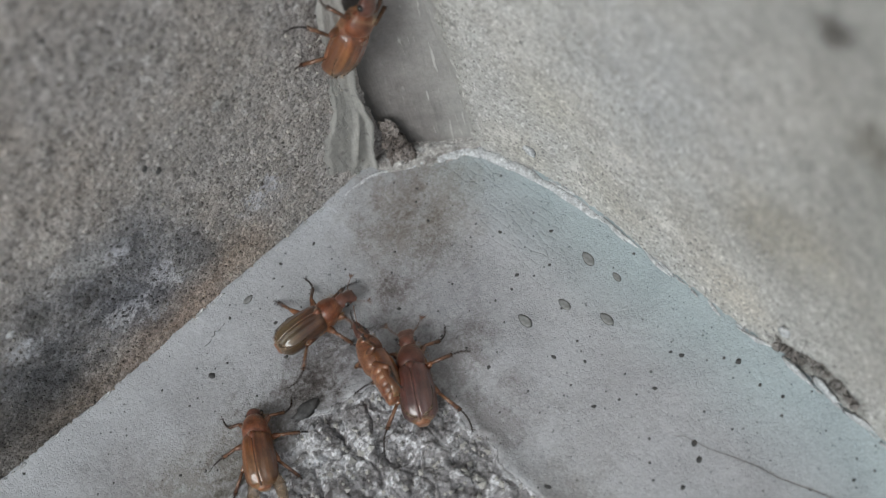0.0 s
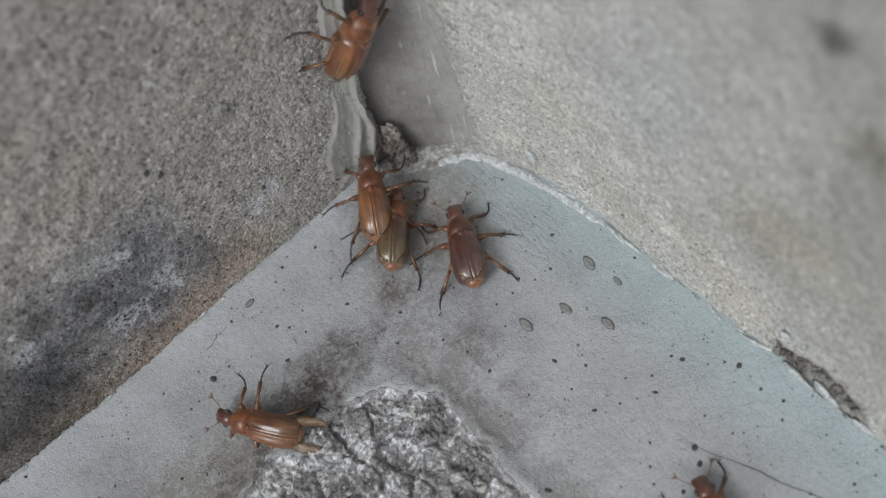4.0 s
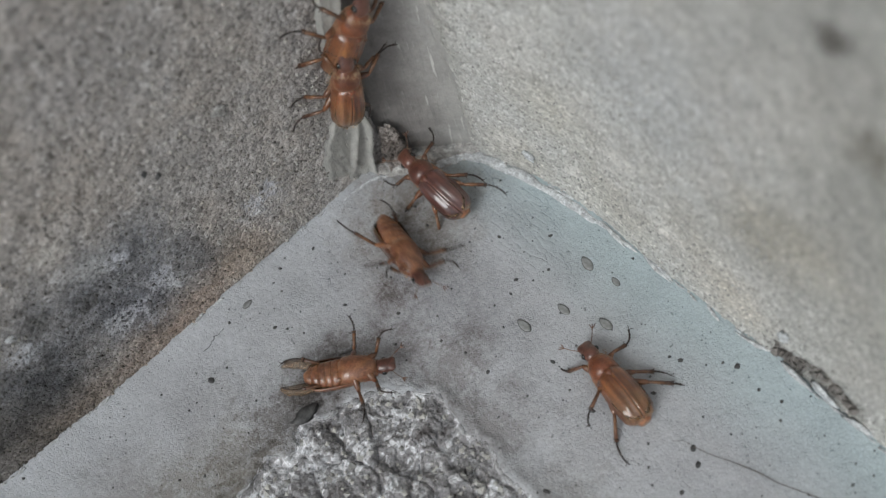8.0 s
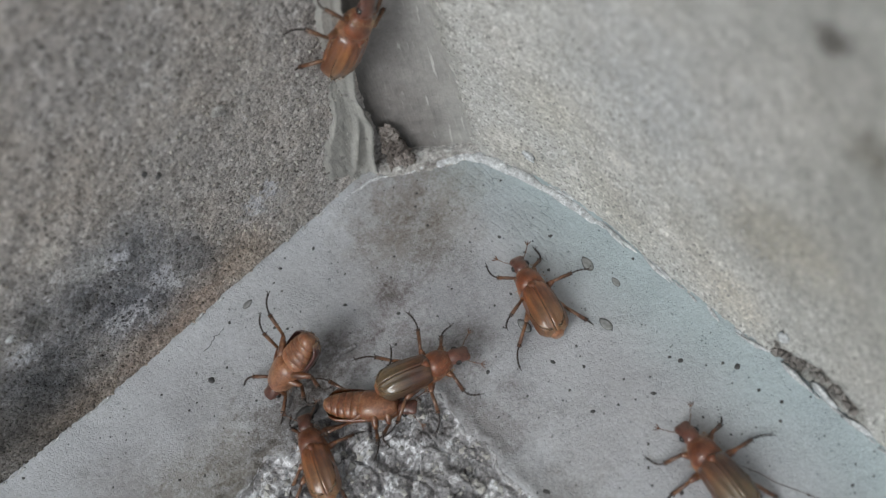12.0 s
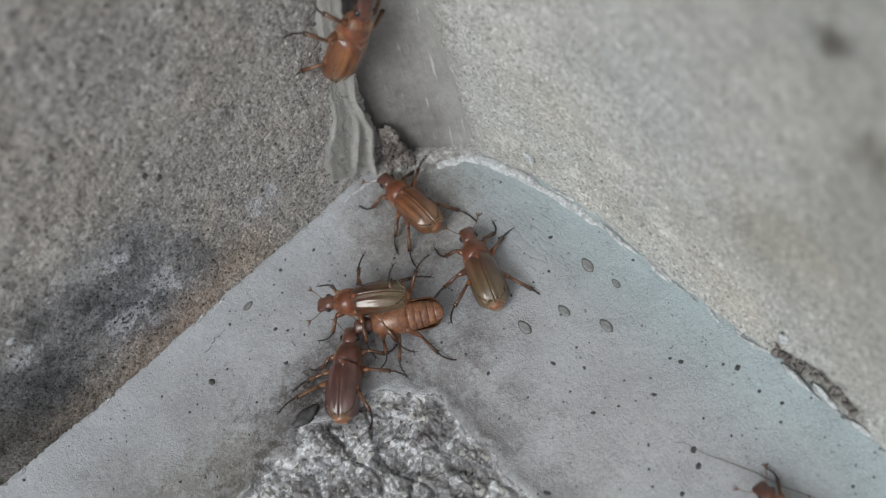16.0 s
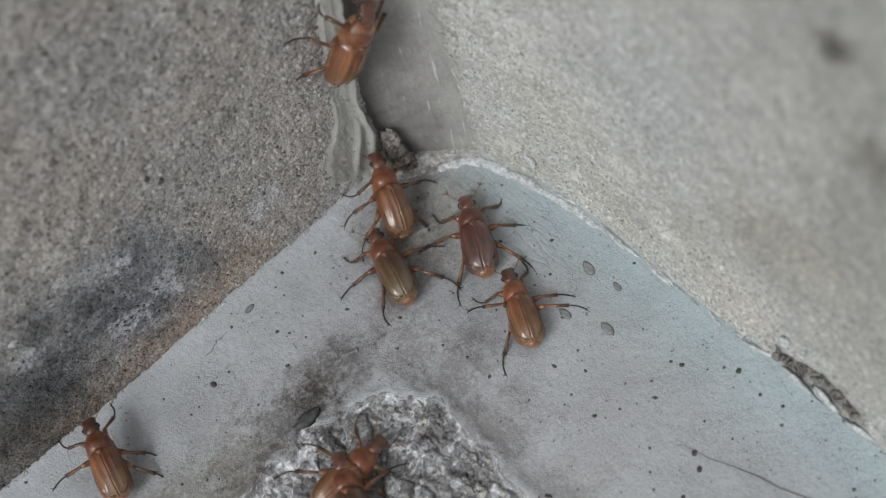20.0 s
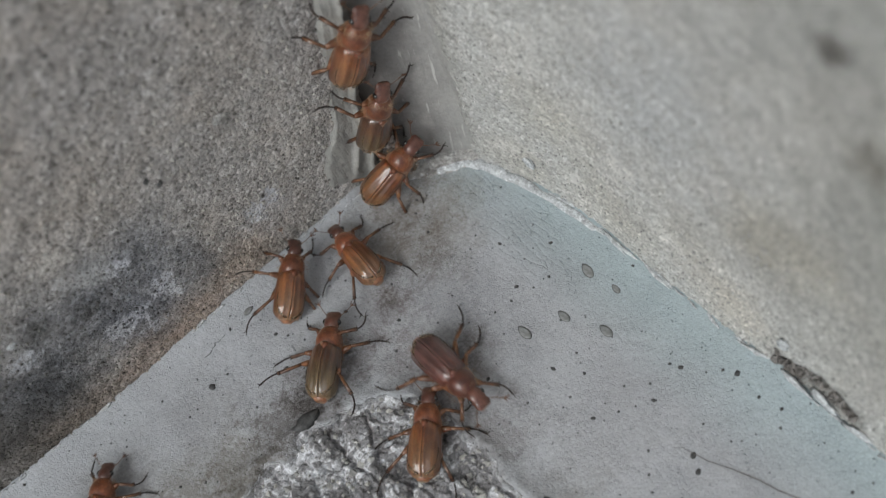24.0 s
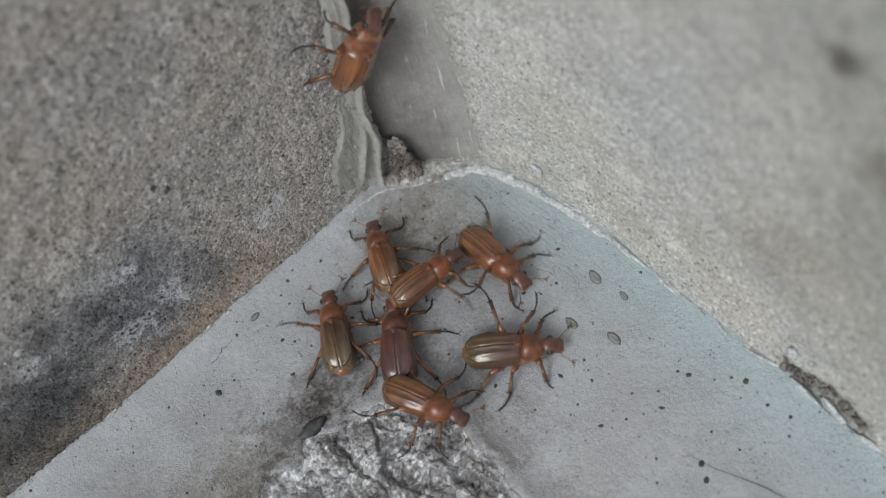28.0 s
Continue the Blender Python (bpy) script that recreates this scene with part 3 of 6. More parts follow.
# ---- the corner ----
def rough_area(x, y):
    """How far a place lies inside the crumbled patch, in mm."""
    wob = fbm(x, y, 4.0, 61, 4) * 1.2
    qx, qy = x + 48.0, y + 38.0
    out = np.hypot(np.maximum(qx, 0), np.maximum(qy, 0)) + np.minimum(np.maximum(qx, qy), 0)
    return 12.0 - out + wob


def floor_height(x, y):
    cove = 1.3 * np.clip(1 + y / 7.0, 0, 1.05) ** 2 + 1.5 * np.clip(1 + x / 8.0, 0, 1.05) ** 2
    z = cove + 0.35 * fbm(x, y, 16.0, 5, 3) + 0.06 * fbm(x, y, 2.2, 9, 3)
    d = rough_area(x, y)
    z = z + 0.45 * np.exp(-((d + 0.5) / 1.1) ** 2) - 0.3 * np.exp(-((d + 5.0) / 3.0) ** 2)
    return z - 3.2 * np.clip(d / 1.5, 0, 1)


def wall_left_depth(x, z):
    bulge = 0.22 * fbm(x, z, 14.0, 21, 3) + 0.15 * fbm(x, z, 1.1, 23, 2, 0.8)
    return bulge


def wall_right_place(y):
    """The right wall swells towards the corner strip."""
    u = np.clip((y + 30.0) / 21.0, 0, 1)
    return -3.5 * u * u * (3 - 2 * u)


def wall_right_depth(y, z):
    """Bumps of the right wall, and the broken hollow at its foot."""
    e = ((y + 70.8) / 7.2) ** 2 + ((z - 3.9 - 2.2 * np.exp(-((y + 72.2) / 3.0) ** 2)) / 2.1) ** 2 + 0.35 * fbm(y, z, 1.6, 37, 3)
    hollow = 4.6 * np.clip(1.3 - e, 0, 0.45) / 0.45
    return hollow + wall_right_bumps(y, z)


def wall_right_bumps(y, z):
    return 0.28 * fbm(y, z, 14.0, 31, 3) + 0.3 * np.clip((y + 16) / 6, 0, 1) * fbm(y, z, 2.5, 35, 4) + 0.15 * fbm(y, z, 1.1, 33, 2, 0.8)


def steps(*spans):
    return np.concatenate([np.arange(a, b, s) for a, b, s in spans])


xs = steps((-400, -120, 20), (-120, -96, 2), (-96, 6, 0.4))
X, Y = np.meshgrid(xs, xs, indexing="ij")
V = np.stack([X, Y, floor_height(X, Y)], -1) * MM
floor = tagged(new("floor", grid_mesh("floor", V, len(xs), len(xs), MAT["floor"])), "pale grey crazed cement paint on the ledge in the corner", "floor", kind="structure")

us = steps((-400, -110, 20), (-110, 4, 0.4))
zs = np.concatenate([np.arange(-3, 84, 0.4), np.arange(84, 420, 20)])
X, Z = np.meshgrid(us, zs, indexing="ij")
V = np.stack([X, wall_left_depth(X, Z), Z], -1) * MM
tagged(new("wall_left", grid_mesh("wall_left", V, len(us), len(zs), MAT["wall_left"])), "gritty brown-grey cast stone wall with dark damp stains", "wall", kind="structure")

Y, Z = np.meshgrid(us, zs, indexing="ij")
V = np.stack([wall_right_place(Y) + wall_right_depth(Y, Z), Y, Z], -1) * MM
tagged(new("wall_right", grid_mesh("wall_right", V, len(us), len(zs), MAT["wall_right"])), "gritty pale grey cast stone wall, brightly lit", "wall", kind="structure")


def slab(name, lo, hi, material, label, category):
    bm = bmesh.new()
    bmesh.ops.create_cube(bm, size=1)
    for v in bm.verts:
        v.co = [MM * (lo[i] if v.co[i] < 0 else hi[i]) for i in range(3)]
    ob = new(name, mesh_of(name, bm, material, False))
    return tagged(ob, label, category, kind="structure")


slab("wall_back_left", (-1500, 2, -60), (250, 250, 1500), MAT["wall_left"], "thick core of the brown stone wall", "wall")
slab("wall_back_right", (4, -1500, -60), (250, 2, 1500), MAT["wall_right"], "thick core of the pale stone wall", "wall")
slab("ledge_slab", (-1500, -1500, -60), (4, 2, -4), MAT["floor"], "cement slab under the painted ledge", "slab")
slab("ground", (-60000, -60000, -120), (60000, 60000, -61), MAT["earth"], "grey ground round the building", "ground")


# smooth render that fills the corner
def corner_strip():
    a, b = Vector((-17.5, 0.6, 0)), Vector((-3.4, -8.9, 0))
    out = Vector((-0.57, -0.82, 0)).normalized()
    ws, hs = np.linspace(0, 1.3, 84), np.concatenate([np.arange(-2, 60, 0.4), np.arange(60, 410, 25)])
    U, Z = np.meshgrid(ws, hs, indexing="ij")
    K = np.minimum(U, 1)
    hollow = -0.8 * np.sin(np.pi * K) ** 1.3 + 0.25 * fbm(U * 17, Z, 6.0, 41, 4) * np.sin(np.pi * K) - 0.9 * np.exp(-((K - 0.14) / 0.08) ** 2) - 0.7 * np.exp(-((K - 0.3) / 0.16) ** 2) + 0.12 * fbm(U * 17, Z, 1.5, 43, 3) + 0.5 * np.clip((K - 0.75) / 0.25, 0, 1) ** 2
    rise = 3.4 * np.clip((Z - 13) / 18, 0, 1.6)
    PX, PY = a.x + (b.x - a.x) * K + out.x * hollow, a.y + (b.y + rise - a.y) * K + out.y * hollow
    # a smear of the render runs out thinly over the pale wall
    far = np.clip(U - 1, 0, 1)
    y = PY - far * 13
    film = wall_right_place(y) + wall_right_depth(y, Z) - 0.12 + 5.5 * np.clip(far - 0.05 - 0.12 * fbm(y * 0.5, Z, 2.4, 46, 4), 0, 1)
    PX = np.where(U > 1, np.minimum(PX, PX + (film - PX) * np.clip(far / 0.05, 0, 1)) * (far < 0.05) + film * (far >= 0.05), PX)
    V = np.stack([PX, y, Z], -1) * MM
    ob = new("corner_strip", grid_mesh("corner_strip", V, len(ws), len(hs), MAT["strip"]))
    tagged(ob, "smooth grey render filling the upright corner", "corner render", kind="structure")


corner_strip()


def caulk_bead():
    """A smeared ribbon of caulk down the wall beside the render, with raised torn edges."""
    ts = np.linspace(0, 1, 150)
    zz = 46 - 47.5 * ts
    left = np.interp(zz, [0, 5, 10, 12.6, 14.4, 17.6, 26.3, 37.7, 46], [-25.0, -25.4, -25.3, -23.9, -22.0, -19.8, -17.9, -15.4, -14.5]) + 0.22 * fbm(zz, zz * 0 + 3, 2.0, 44, 3)
    right = np.interp(zz, [0, 11.5, 20.5, 34.8, 46], [-17.2, -14.7, -15.5, -13.3, -12.8]) + 0.3 * fbm(zz, zz * 0 + 8, 2.5, 45, 3)
    U, T = np.meshgrid(np.linspace(0, 1, 30), ts, indexing="ij")
    Z = np.broadcast_to(zz, U.shape)
    X = left + (right - left) * U
    thick = 0.5 + 0.22 * np.exp(-((U - 0.16) / 0.04) ** 2) + 1.15 * np.exp(-((U - 0.93) / 0.045) ** 2) + 0.1 * fbm(X * 1.2, Z * 0.3, 3.5, 47, 3)
    # creases run down the ribbon, and a flap curls up near its foot
    thick = thick + 0.05 * np.sin(U * 17 + 0.12 * Z + 0.8 * fbm(U * 3, Z, 6.0, 48, 2)) * np.clip((U - 0.3) / 0.3, 0, 1)
    thick = thick + 0.8 * np.exp(-((U - 0.70 - 0.018 * (Z - 10)) / 0.055) ** 2) * np.clip((16 - Z) / 3, 0, 1) * np.clip((Z - 3) / 4, 0, 1)
    low = np.clip((8 - Z) / 8, 0, 1)
    thick = thick * (1 - low * 0.6 * np.clip((0.7 - U) / 0.6, 0, 1)) + (0.07 + 0.3 * low) * fbm(X * 1.4, Z * 0.8, 1.3, 49, 4)
    thick = thick - 1.1 * np.clip((9 - Z - 9 * U) / 6, 0, 1)
    edge = np.clip(np.minimum(U / 0.22, (1 - U) / 0.05), 0, 1)
    lean = np.clip((X + 17) / 5, 0, 1) * 2.4
    V = np.stack([X, -(thick * edge) - lean + 0.25, Z], -1) * MM
    tagged(new("caulk_bead", grid_mesh("caulk_bead", V, 30, 150, MAT["caulk"])), "torn grey-green caulk bead in the corner joint", "caulk", kind="structure")


caulk_bead()


def chunks(x, y, cell, seed):
    """Packed lumps: each has its own height and tilt, with gaps between."""
    gx, gy = np.floor(x / cell), np.floor(y / cell)
    best, second, top = np.full(x.shape, 9.0), np.full(x.shape, 9.0), np.zeros(x.shape)
    for i in (-1, 0, 1):
        for j in (-1, 0, 1):
            cx, cy = gx + i, gy + j
            h = [value_noise(cx * 7.0 + k * 31, cy * 13.0 + k * 17, seed + k) for k in range(5)]
            dx, dy = x / cell - (cx + 0.5 + 0.45 * h[0]), y / cell - (cy + 0.5 + 0.45 * h[1])
            d = np.sqrt(dx * dx + dy * dy)
            z = h[2] + 0.9 * (h[3] * dx + h[4] * dy)
            near = d < best
            second = np.where(near, best, np.minimum(second, d))
            top = np.where(near, z, top)
            best = np.where(near, d, best)
    return top - 1.1 * np.clip(0.22 - (second - best), 0, 0.22) / 0.22


def patch_height(X, Y):
    d = rough_area(X, Y)
    n = fbm(X, Y, 3.2, 71, 5, 0.62)
    ridge = 1 - np.abs(fbm(X + 0.6 * Y, Y - 0.2 * X, 4.0, 77, 4, 0.6))
    z = -0.2 + 0.35 * n + 0.55 * ridge + 0.7 * chunks(X + 0.6 * n, 0.62 * (Y - 0.5 * X) + 0.5 * ridge, 4.2, 81) + 0.2 * chunks(X + 0.5 * n, 0.7 * (Y - 0.5 * X) + 0.4 * n, 1.9, 88) + 0.05 * chunks(X, Y, 0.8, 95) + 0.08 * fbm(X, Y, 0.6, 79, 2)
    for hx, hy, deep, wide in ((-44.4, -41.1, 1.6, 1.4), (-63.0, -34.5, 0.5, 1.4), (-56.0, -44.0, 0.7, 1.5)):
        z = z - deep * np.exp(-(((X - hx) + 0.5 * (Y - hy)) ** 2 + 0.35 * (Y - hy) ** 2) / wide ** 2)
    return np.where(d > 0, z * np.clip(d / 2.5, 0.15, 1) + floor_height(X, Y) * np.clip(1 - d / 2, 0, 1) * 0.5, -3.6)


def crumbled_patch():
    xs, ys = np.arange(-80, -33, 0.17), np.arange(-72, -23, 0.17)
    X, Y = np.meshgrid(xs, ys, indexing="ij")
    z = patch_height(X, Y)
    V = np.stack([X, Y, z], -1) * MM
    ob = new("crumbled_patch", grid_mesh("crumbled_patch", V, len(xs), len(ys), MAT["rubble"]))
    tagged(ob, "crumbled grey and white mortar patch with dark crevices", "mortar patch", kind="structure")


crumbled_patch()


def patch_rim():
    """The curled, whitish broken edge of the paint round the crumbled patch."""
    run = []
    for i in range(260):
        a = math.radians(-58 + 216 * i / 259)
        rs = np.linspace(4, 34, 300)
        x, y = -60 + rs * math.cos(a), -50 + rs * math.sin(a)
        d = rough_area(x, y)
        k = int(np.argmax(d < 0.15)) if (d < 0.15).any() else len(rs) - 1
        run.append((float(x[k]), float(y[k])))
    run = [tuple(sum(p[c] for p in run[max(0, i - 2):i + 3]) / len(run[max(0, i - 2):i + 3]) for c in (0, 1)) for i in range(len(run))]
    path = [(x, y, float(floor_height(np.array([x]), np.array([y]))[0]) - 0.22) for x, y in run]
    wide = [0.16 + 0.22 * max(0.0, 0.5 + float(value_noise(np.array([i * 0.23]), np.array([2.0]), 53)[0]) + 0.3 * float(value_noise(np.array([i * 0.4]), np.array([7.0]), 54)[0])) for i in range(len(path))]
    bm = bmesh.new()
    tube(bm, path, wide, 6)
    tagged(new("paint_rim", mesh_of("paint_rim", bm, MAT["rim"])), "thin whitish broken paint edge round the crumbled patch", "paint edge", kind="structure")


patch_rim()


def scatter(name, label, category, material, places, lump):
    """Many small lumps in one mesh, drawn by chance."""
    verts, faces = [], []
    base = [(1, 0, 0), (0, 1, 0), (-1, 0, 0), (0, -1, 0), (0.1, 0.1, 1), (0.05, -0.1, -1)]
    tris = [(0, 1, 4), (1, 2, 4), (2, 3, 4), (3, 0, 4), (1, 0, 5), (2, 1, 5), (3, 2, 5), (0, 3, 5)]
    rng = random.Random(len(name))
    for p in places:
        turn = Euler((rng.uniform(0, 6.3), rng.uniform(0, 6.3), rng.uniform(0, 6.3))).to_matrix()
        s = lump(rng)
        k = len(verts)
        for v in base:
            q = turn @ Vector([c * rng.uniform(0.7, 1.2) for c in v]) * s
            verts.append(((p[0] + q.x) * MM, (p[1] + q.y) * MM, (p[2] + q.z) * MM))
        faces += [tuple(k + i for i in t) for t in tris]
    me = bpy.data.meshes.new(name)
    me.from_pydata(verts, [], faces)
    me.materials.append(material)
    return tagged(new(name, me), label, category, kind="stuff")


rng = random.Random(4)


def grit_left():
    for _ in range(9000):
        x, z = rng.uniform(-95, -16), 85 * rng.random() ** 1.3
        yield (x, float(wall_left_depth(np.array([x]), np.array([z]))[0]) - 0.02, z)


def grit_right():
    for _ in range(5000):
        y, z = rng.uniform(-92, -9.5), 82 * rng.random() ** 1.3
        a, b = np.array([y]), np.array([z])
        yield (float((wall_right_place(a) + wall_right_depth(a, b))[0]) - 0.02, y, z)


def floor_z(x, y):
    return float(floor_height(np.array([x]), np.array([y]))[0])


scatter("wall_grit", "sand grains standing proud of the brown stone wall", "grit", MAT["grain"], grit_left(), lambda r: 0.13 + 0.28 * r.random() ** 3)
scatter("wall_grit", "sand grains standing proud of the pale stone wall", "grit", MAT["grain_pale"], grit_right(), lambda r: 0.12 + 0.24 * r.random() ** 3)


def crevice_places():
    for _ in range(900):
        z = 10.5 * rng.random() ** 1.3
        w = 3.9 * (1 - z / 12.5) ** 0.7
        u = rng.random()
        yield (-15.3 + 0.11 * z + w * u, -2.0 - 0.62 * w * u + rng.uniform(-0.6, 0.4), z - 0.5 * u)


scatter("crevice_soil", "dark brown soil crumbs in the joint beside the caulk", "soil", MAT["soil"], crevice_places(), lambda r: 0.2 + 0.75 * r.random() ** 3)


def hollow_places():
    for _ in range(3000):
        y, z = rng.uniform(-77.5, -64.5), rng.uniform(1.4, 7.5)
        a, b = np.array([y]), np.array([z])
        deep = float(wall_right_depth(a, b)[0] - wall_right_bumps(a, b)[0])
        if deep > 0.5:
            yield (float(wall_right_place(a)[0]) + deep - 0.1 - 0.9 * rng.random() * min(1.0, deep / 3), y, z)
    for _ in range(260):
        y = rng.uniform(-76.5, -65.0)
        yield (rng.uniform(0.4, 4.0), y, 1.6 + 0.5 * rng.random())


# dark crumbs added here stand in for the hollow's missing shade
scatter("hollow_dirt", "dark earth crumbs added to deepen the shade in the broken hollow of the pale wall", "dirt", MAT["hollow"], hollow_places(), lambda r: 0.3 + 0.5 * r.random() ** 2)


def crumb_places():
    pick = np.random.default_rng(6)
    X, Y = pick.uniform(-75, -35, 2200), pick.uniform(-75, -25, 2200)
    Z, inside = patch_height(X, Y), rough_area(X, Y) > 0.4
    return [(float(x), float(y), float(z) + 0.04) for x, y, z, ok in zip(X, Y, Z, inside) if ok]


scatter("mortar_crumbs", "pale mortar crumbs in the crumbled patch", "crumbs", MAT["crumb"], crumb_places(), lambda r: 0.1 + 0.65 * r.random() ** 6)


def specks():
    for _ in range(900):
        x, y = rng.uniform(-90, -1), rng.uniform(-88, -1)
        if float(rough_area(np.array([x]), np.array([y]))[0]) < -0.5:
            yield (x, y, floor_z(x, y) - 0.02)


scatter("dirt_specks", "tiny dark dirt specks on the painted ledge", "dirt", MAT["speck"], specks(), lambda r: 0.08 + 0.26 * r.random() ** 4)


# ---- single marks and small things on the ledge ----
def dried_drop(at, size, turn):
    x, y = at
    z = floor_z(x, y)
    root = tagged(new("dried_drop"), "oval grey dried drop with a dark rim on the ledge", "dried drop", "dried drops on the ledge")
    root.matrix_basis = pose(x * MM, y * MM, z * MM, 0, 0, turn)
    bm = bmesh.new()
    loft(bm, [[(size * k * math.cos(a) * (1 + 0.12 * math.cos(a)), size * 0.54 * k * math.sin(a) * (1 - 0.25 * abs(math.cos(a)) ** 3), h) for a in [2 * math.pi * i / 18 for i in range(18)]]
              for k, h in ((0.9, -0.1), (0.93, 0.09), (0.6, 0.15), (0.2, 0.17))])
    part("drop_skin", bm, MAT["oval"], root)
    bm = bmesh.new()
    loft(bm, [[(size * k * math.cos(a) * (1 + 0.12 * math.cos(a)), size * 0.54 * k * math.sin(a) * (1 - 0.25 * abs(math.cos(a)) ** 3), h) for a in [2 * math.pi * i / 18 for i in range(18)]]
              for k, h in ((1.04, -0.1), (1.03, 0.05), (0.94, 0.11), (0.9, 0.04))])
    part("drop_rim", bm, MAT["oval_rim"], root, "dark rim")


for at, size, turn in (((-6.2, -37.1), 1.35, 77), ((-5.6, -42.1), 0.85, 80), ((-13.8, -39.7), 1.15, 88), ((-19.5, -37.4), 1.3, 88), ((-11.4, -45.7), 1.2, 88), ((-46.6, -3.7), 0.9, 5)):
    dried_drop(at, size, turn)


def dirt_speck(at, size):
    r = random.Random(int(at[0] * 31 + at[1] * 7))
    bm = bmesh.new()
    blob(bm, (0, 0, 0), (size, size * 0.7, size * 0.35), r, 0.3)
    ob = new("dirt_speck", mesh_of("dirt_speck", bm, MAT["speck"]))
    ob.matrix_basis = pose(at[0] * MM, at[1] * MM, floor_z(*at) * MM, 0, 0, r.uniform(0, 180))
    tagged(ob, "small dark dirt speck stuck to the ledge", "dirt speck", "dirt specks on the ledge")


for at, size in (((-57.9, -9.6), 0.65), ((-4, -62.6), 0.55), ((-8.3, -56.5), 0.45), ((-8.9, -55.1), 0.3), ((-34.1, -56.3), 0.55), ((-16.5, -65.8), 0.5), ((-17.7, -67.7), 0.55),
                 ((-20.6, -44.1), 0.4), ((-15.2, -31.1), 0.42), ((-21.9, -53.1), 0.35), ((-14.4, -57.1), 0.4), ((-50.4, -4.0), 0.3), ((-45.8, -10), 0.35), ((-43.2, -14.1), 0.25),
                 ((-48, -15.6), 0.42), ((-39.1, -2.5), 0.35), ((-33.2, -3.6), 0.35), ((-18.1, -47.7), 0.3), ((-4.6, -66.7), 0.35), ((-3.9, -69.8), 0.35), ((-21.8, -68.6), 0.4),
                 ((-31, -21.9), 0.35), ((-35.8, -14.8), 0.38), ((-34.5, -25.3), 0.3), ((-28, -38.5), 0.35), ((-11.8, -23.9), 0.35), ((-6.5, -29.5), 0.4)):
    dirt_speck(at, size)


def debris_flake():
    bm = bmesh.new()
    blob(bm, (0, 0, 0), (2.1, 1.0, 0.4), random.Random(5), 0.45, 5, 10)
    ob = new("debris_flake", mesh_of("debris_flake", bm, MAT["speck"]))
    ob.matrix_basis = pose(-0.0510, -0.0246, (floor_z(-51.0, -24.6) + 0.3) * MM, 8, 5, 5)
    tagged(ob, "dark ragged debris flake at the rim of the crumbled patch", "debris")


debris_flake()


def strand():
    pts = [(-17.6, -63.3), (-16.8, -64.3), (-15.6, -67.5), (-14.3, -70.6), (-13.2, -73.5), (-12.3, -76.1), (-10.2, -81.3), (-9.0, -85)]
    bm = bmesh.new()
    tube(bm, [(x + 0.15 * math.sin(i * 2.1), y, floor_z(x, y) + 0.08) for i, (x, y) in enumerate(pts)], [0.02, 0.03, 0.035, 0.04, 0.06, 0.05, 0.05, 0.04], 6)
    tagged(new("strand", mesh_of("strand", bm, MAT["strand"])), "thin grey-brown strand lying on the ledge", "strand")


strand()


def paint_line(name, pts, wide, sink, material, label, seed):
    """A crack or a raised line in the paint, wandering a little."""
    w = random.Random(seed)
    path = []
    for (x0, y0), (x1, y1) in zip(pts, pts[1:]):
        for k in range(4):
            u = k / 4
            x, y = x0 + (x1 - x0) * u + w.uniform(-0.12, 0.12), y0 + (y1 - y0) * u + w.uniform(-0.12, 0.12)
            path.append((x, y, floor_z(x, y) - sink))
    bm = bmesh.new()
    tube(bm, path, [wide * w.uniform(0.5, 1.3) * (0.3 if i in (0, len(path) - 1) else 1) for i in range(len(path))], 6)
    tagged(new(name, mesh_of(name, bm, material)), label, name.replace("_", " "), kind="structure")


paint_line("paint_crack", [(-51.3, -4.0), (-52.7, -4.3), (-53.4, -4.1), (-55.0, -4.8), (-56.6, -4.7)], 0.09, 0.04, MAT["oval_rim"], "short dark crack in the grey paint", 1)
paint_line("paint_ridge", [(-38.6, -21.0), (-39.6, -20.9), (-41.2, -20.5), (-43.0, -20.5), (-45.1, -20.3)], 0.42, 0.0, MAT["floor"], "low raised ridge in the grey paint", 4)


def chalky_lip():
    """The broken white edge where the paint curls up at the foot of the corner."""
    arc = [(-24, -0.8), (-20.5, -1.3), (-17.2, -2.0), (-14.5, -4.0), (-11.3, -5.6), (-8.2, -7.4), (-5.2, -9.2), (-3.8, -12.0), (-2.8, -16), (-1.8, -20.5), (-1.0, -25.5), (-0.5, -31), (-0.3, -36)]
    path, radii = [], []
    for (x0, y0), (x1, y1) in zip(arc, arc[1:]):
        for k in range(6):
            u = k / 6
            x, y = x0 + (x1 - x0) * u, y0 + (y1 - y0) * u
            w = [float(value_noise(np.array([len(path) * 0.37]), np.array([q * 5.0]), 50)[0]) for q in (1, 2, 3)]
            path.append((x + 0.35 * w[0], y + 0.35 * w[1], floor_z(min(x, -1.5), min(y, -1.5)) - 0.15 + 0.18 * w[2]))
            radii.append((0.52 + 0.2 * w[0]) * (0.5 if x < -12 else 0.8 if x < -9.5 else 1.9 if y > -22 else 1.6 if y > -33 else 1.0))
    bm = bmesh.new()
    tube(bm, path, radii, 10)
    tagged(new("paint_lip", mesh_of("paint_lip", bm, MAT["lip"])), "chalky white curled edge of the paint at the corner foot", "paint edge")


chalky_lip()


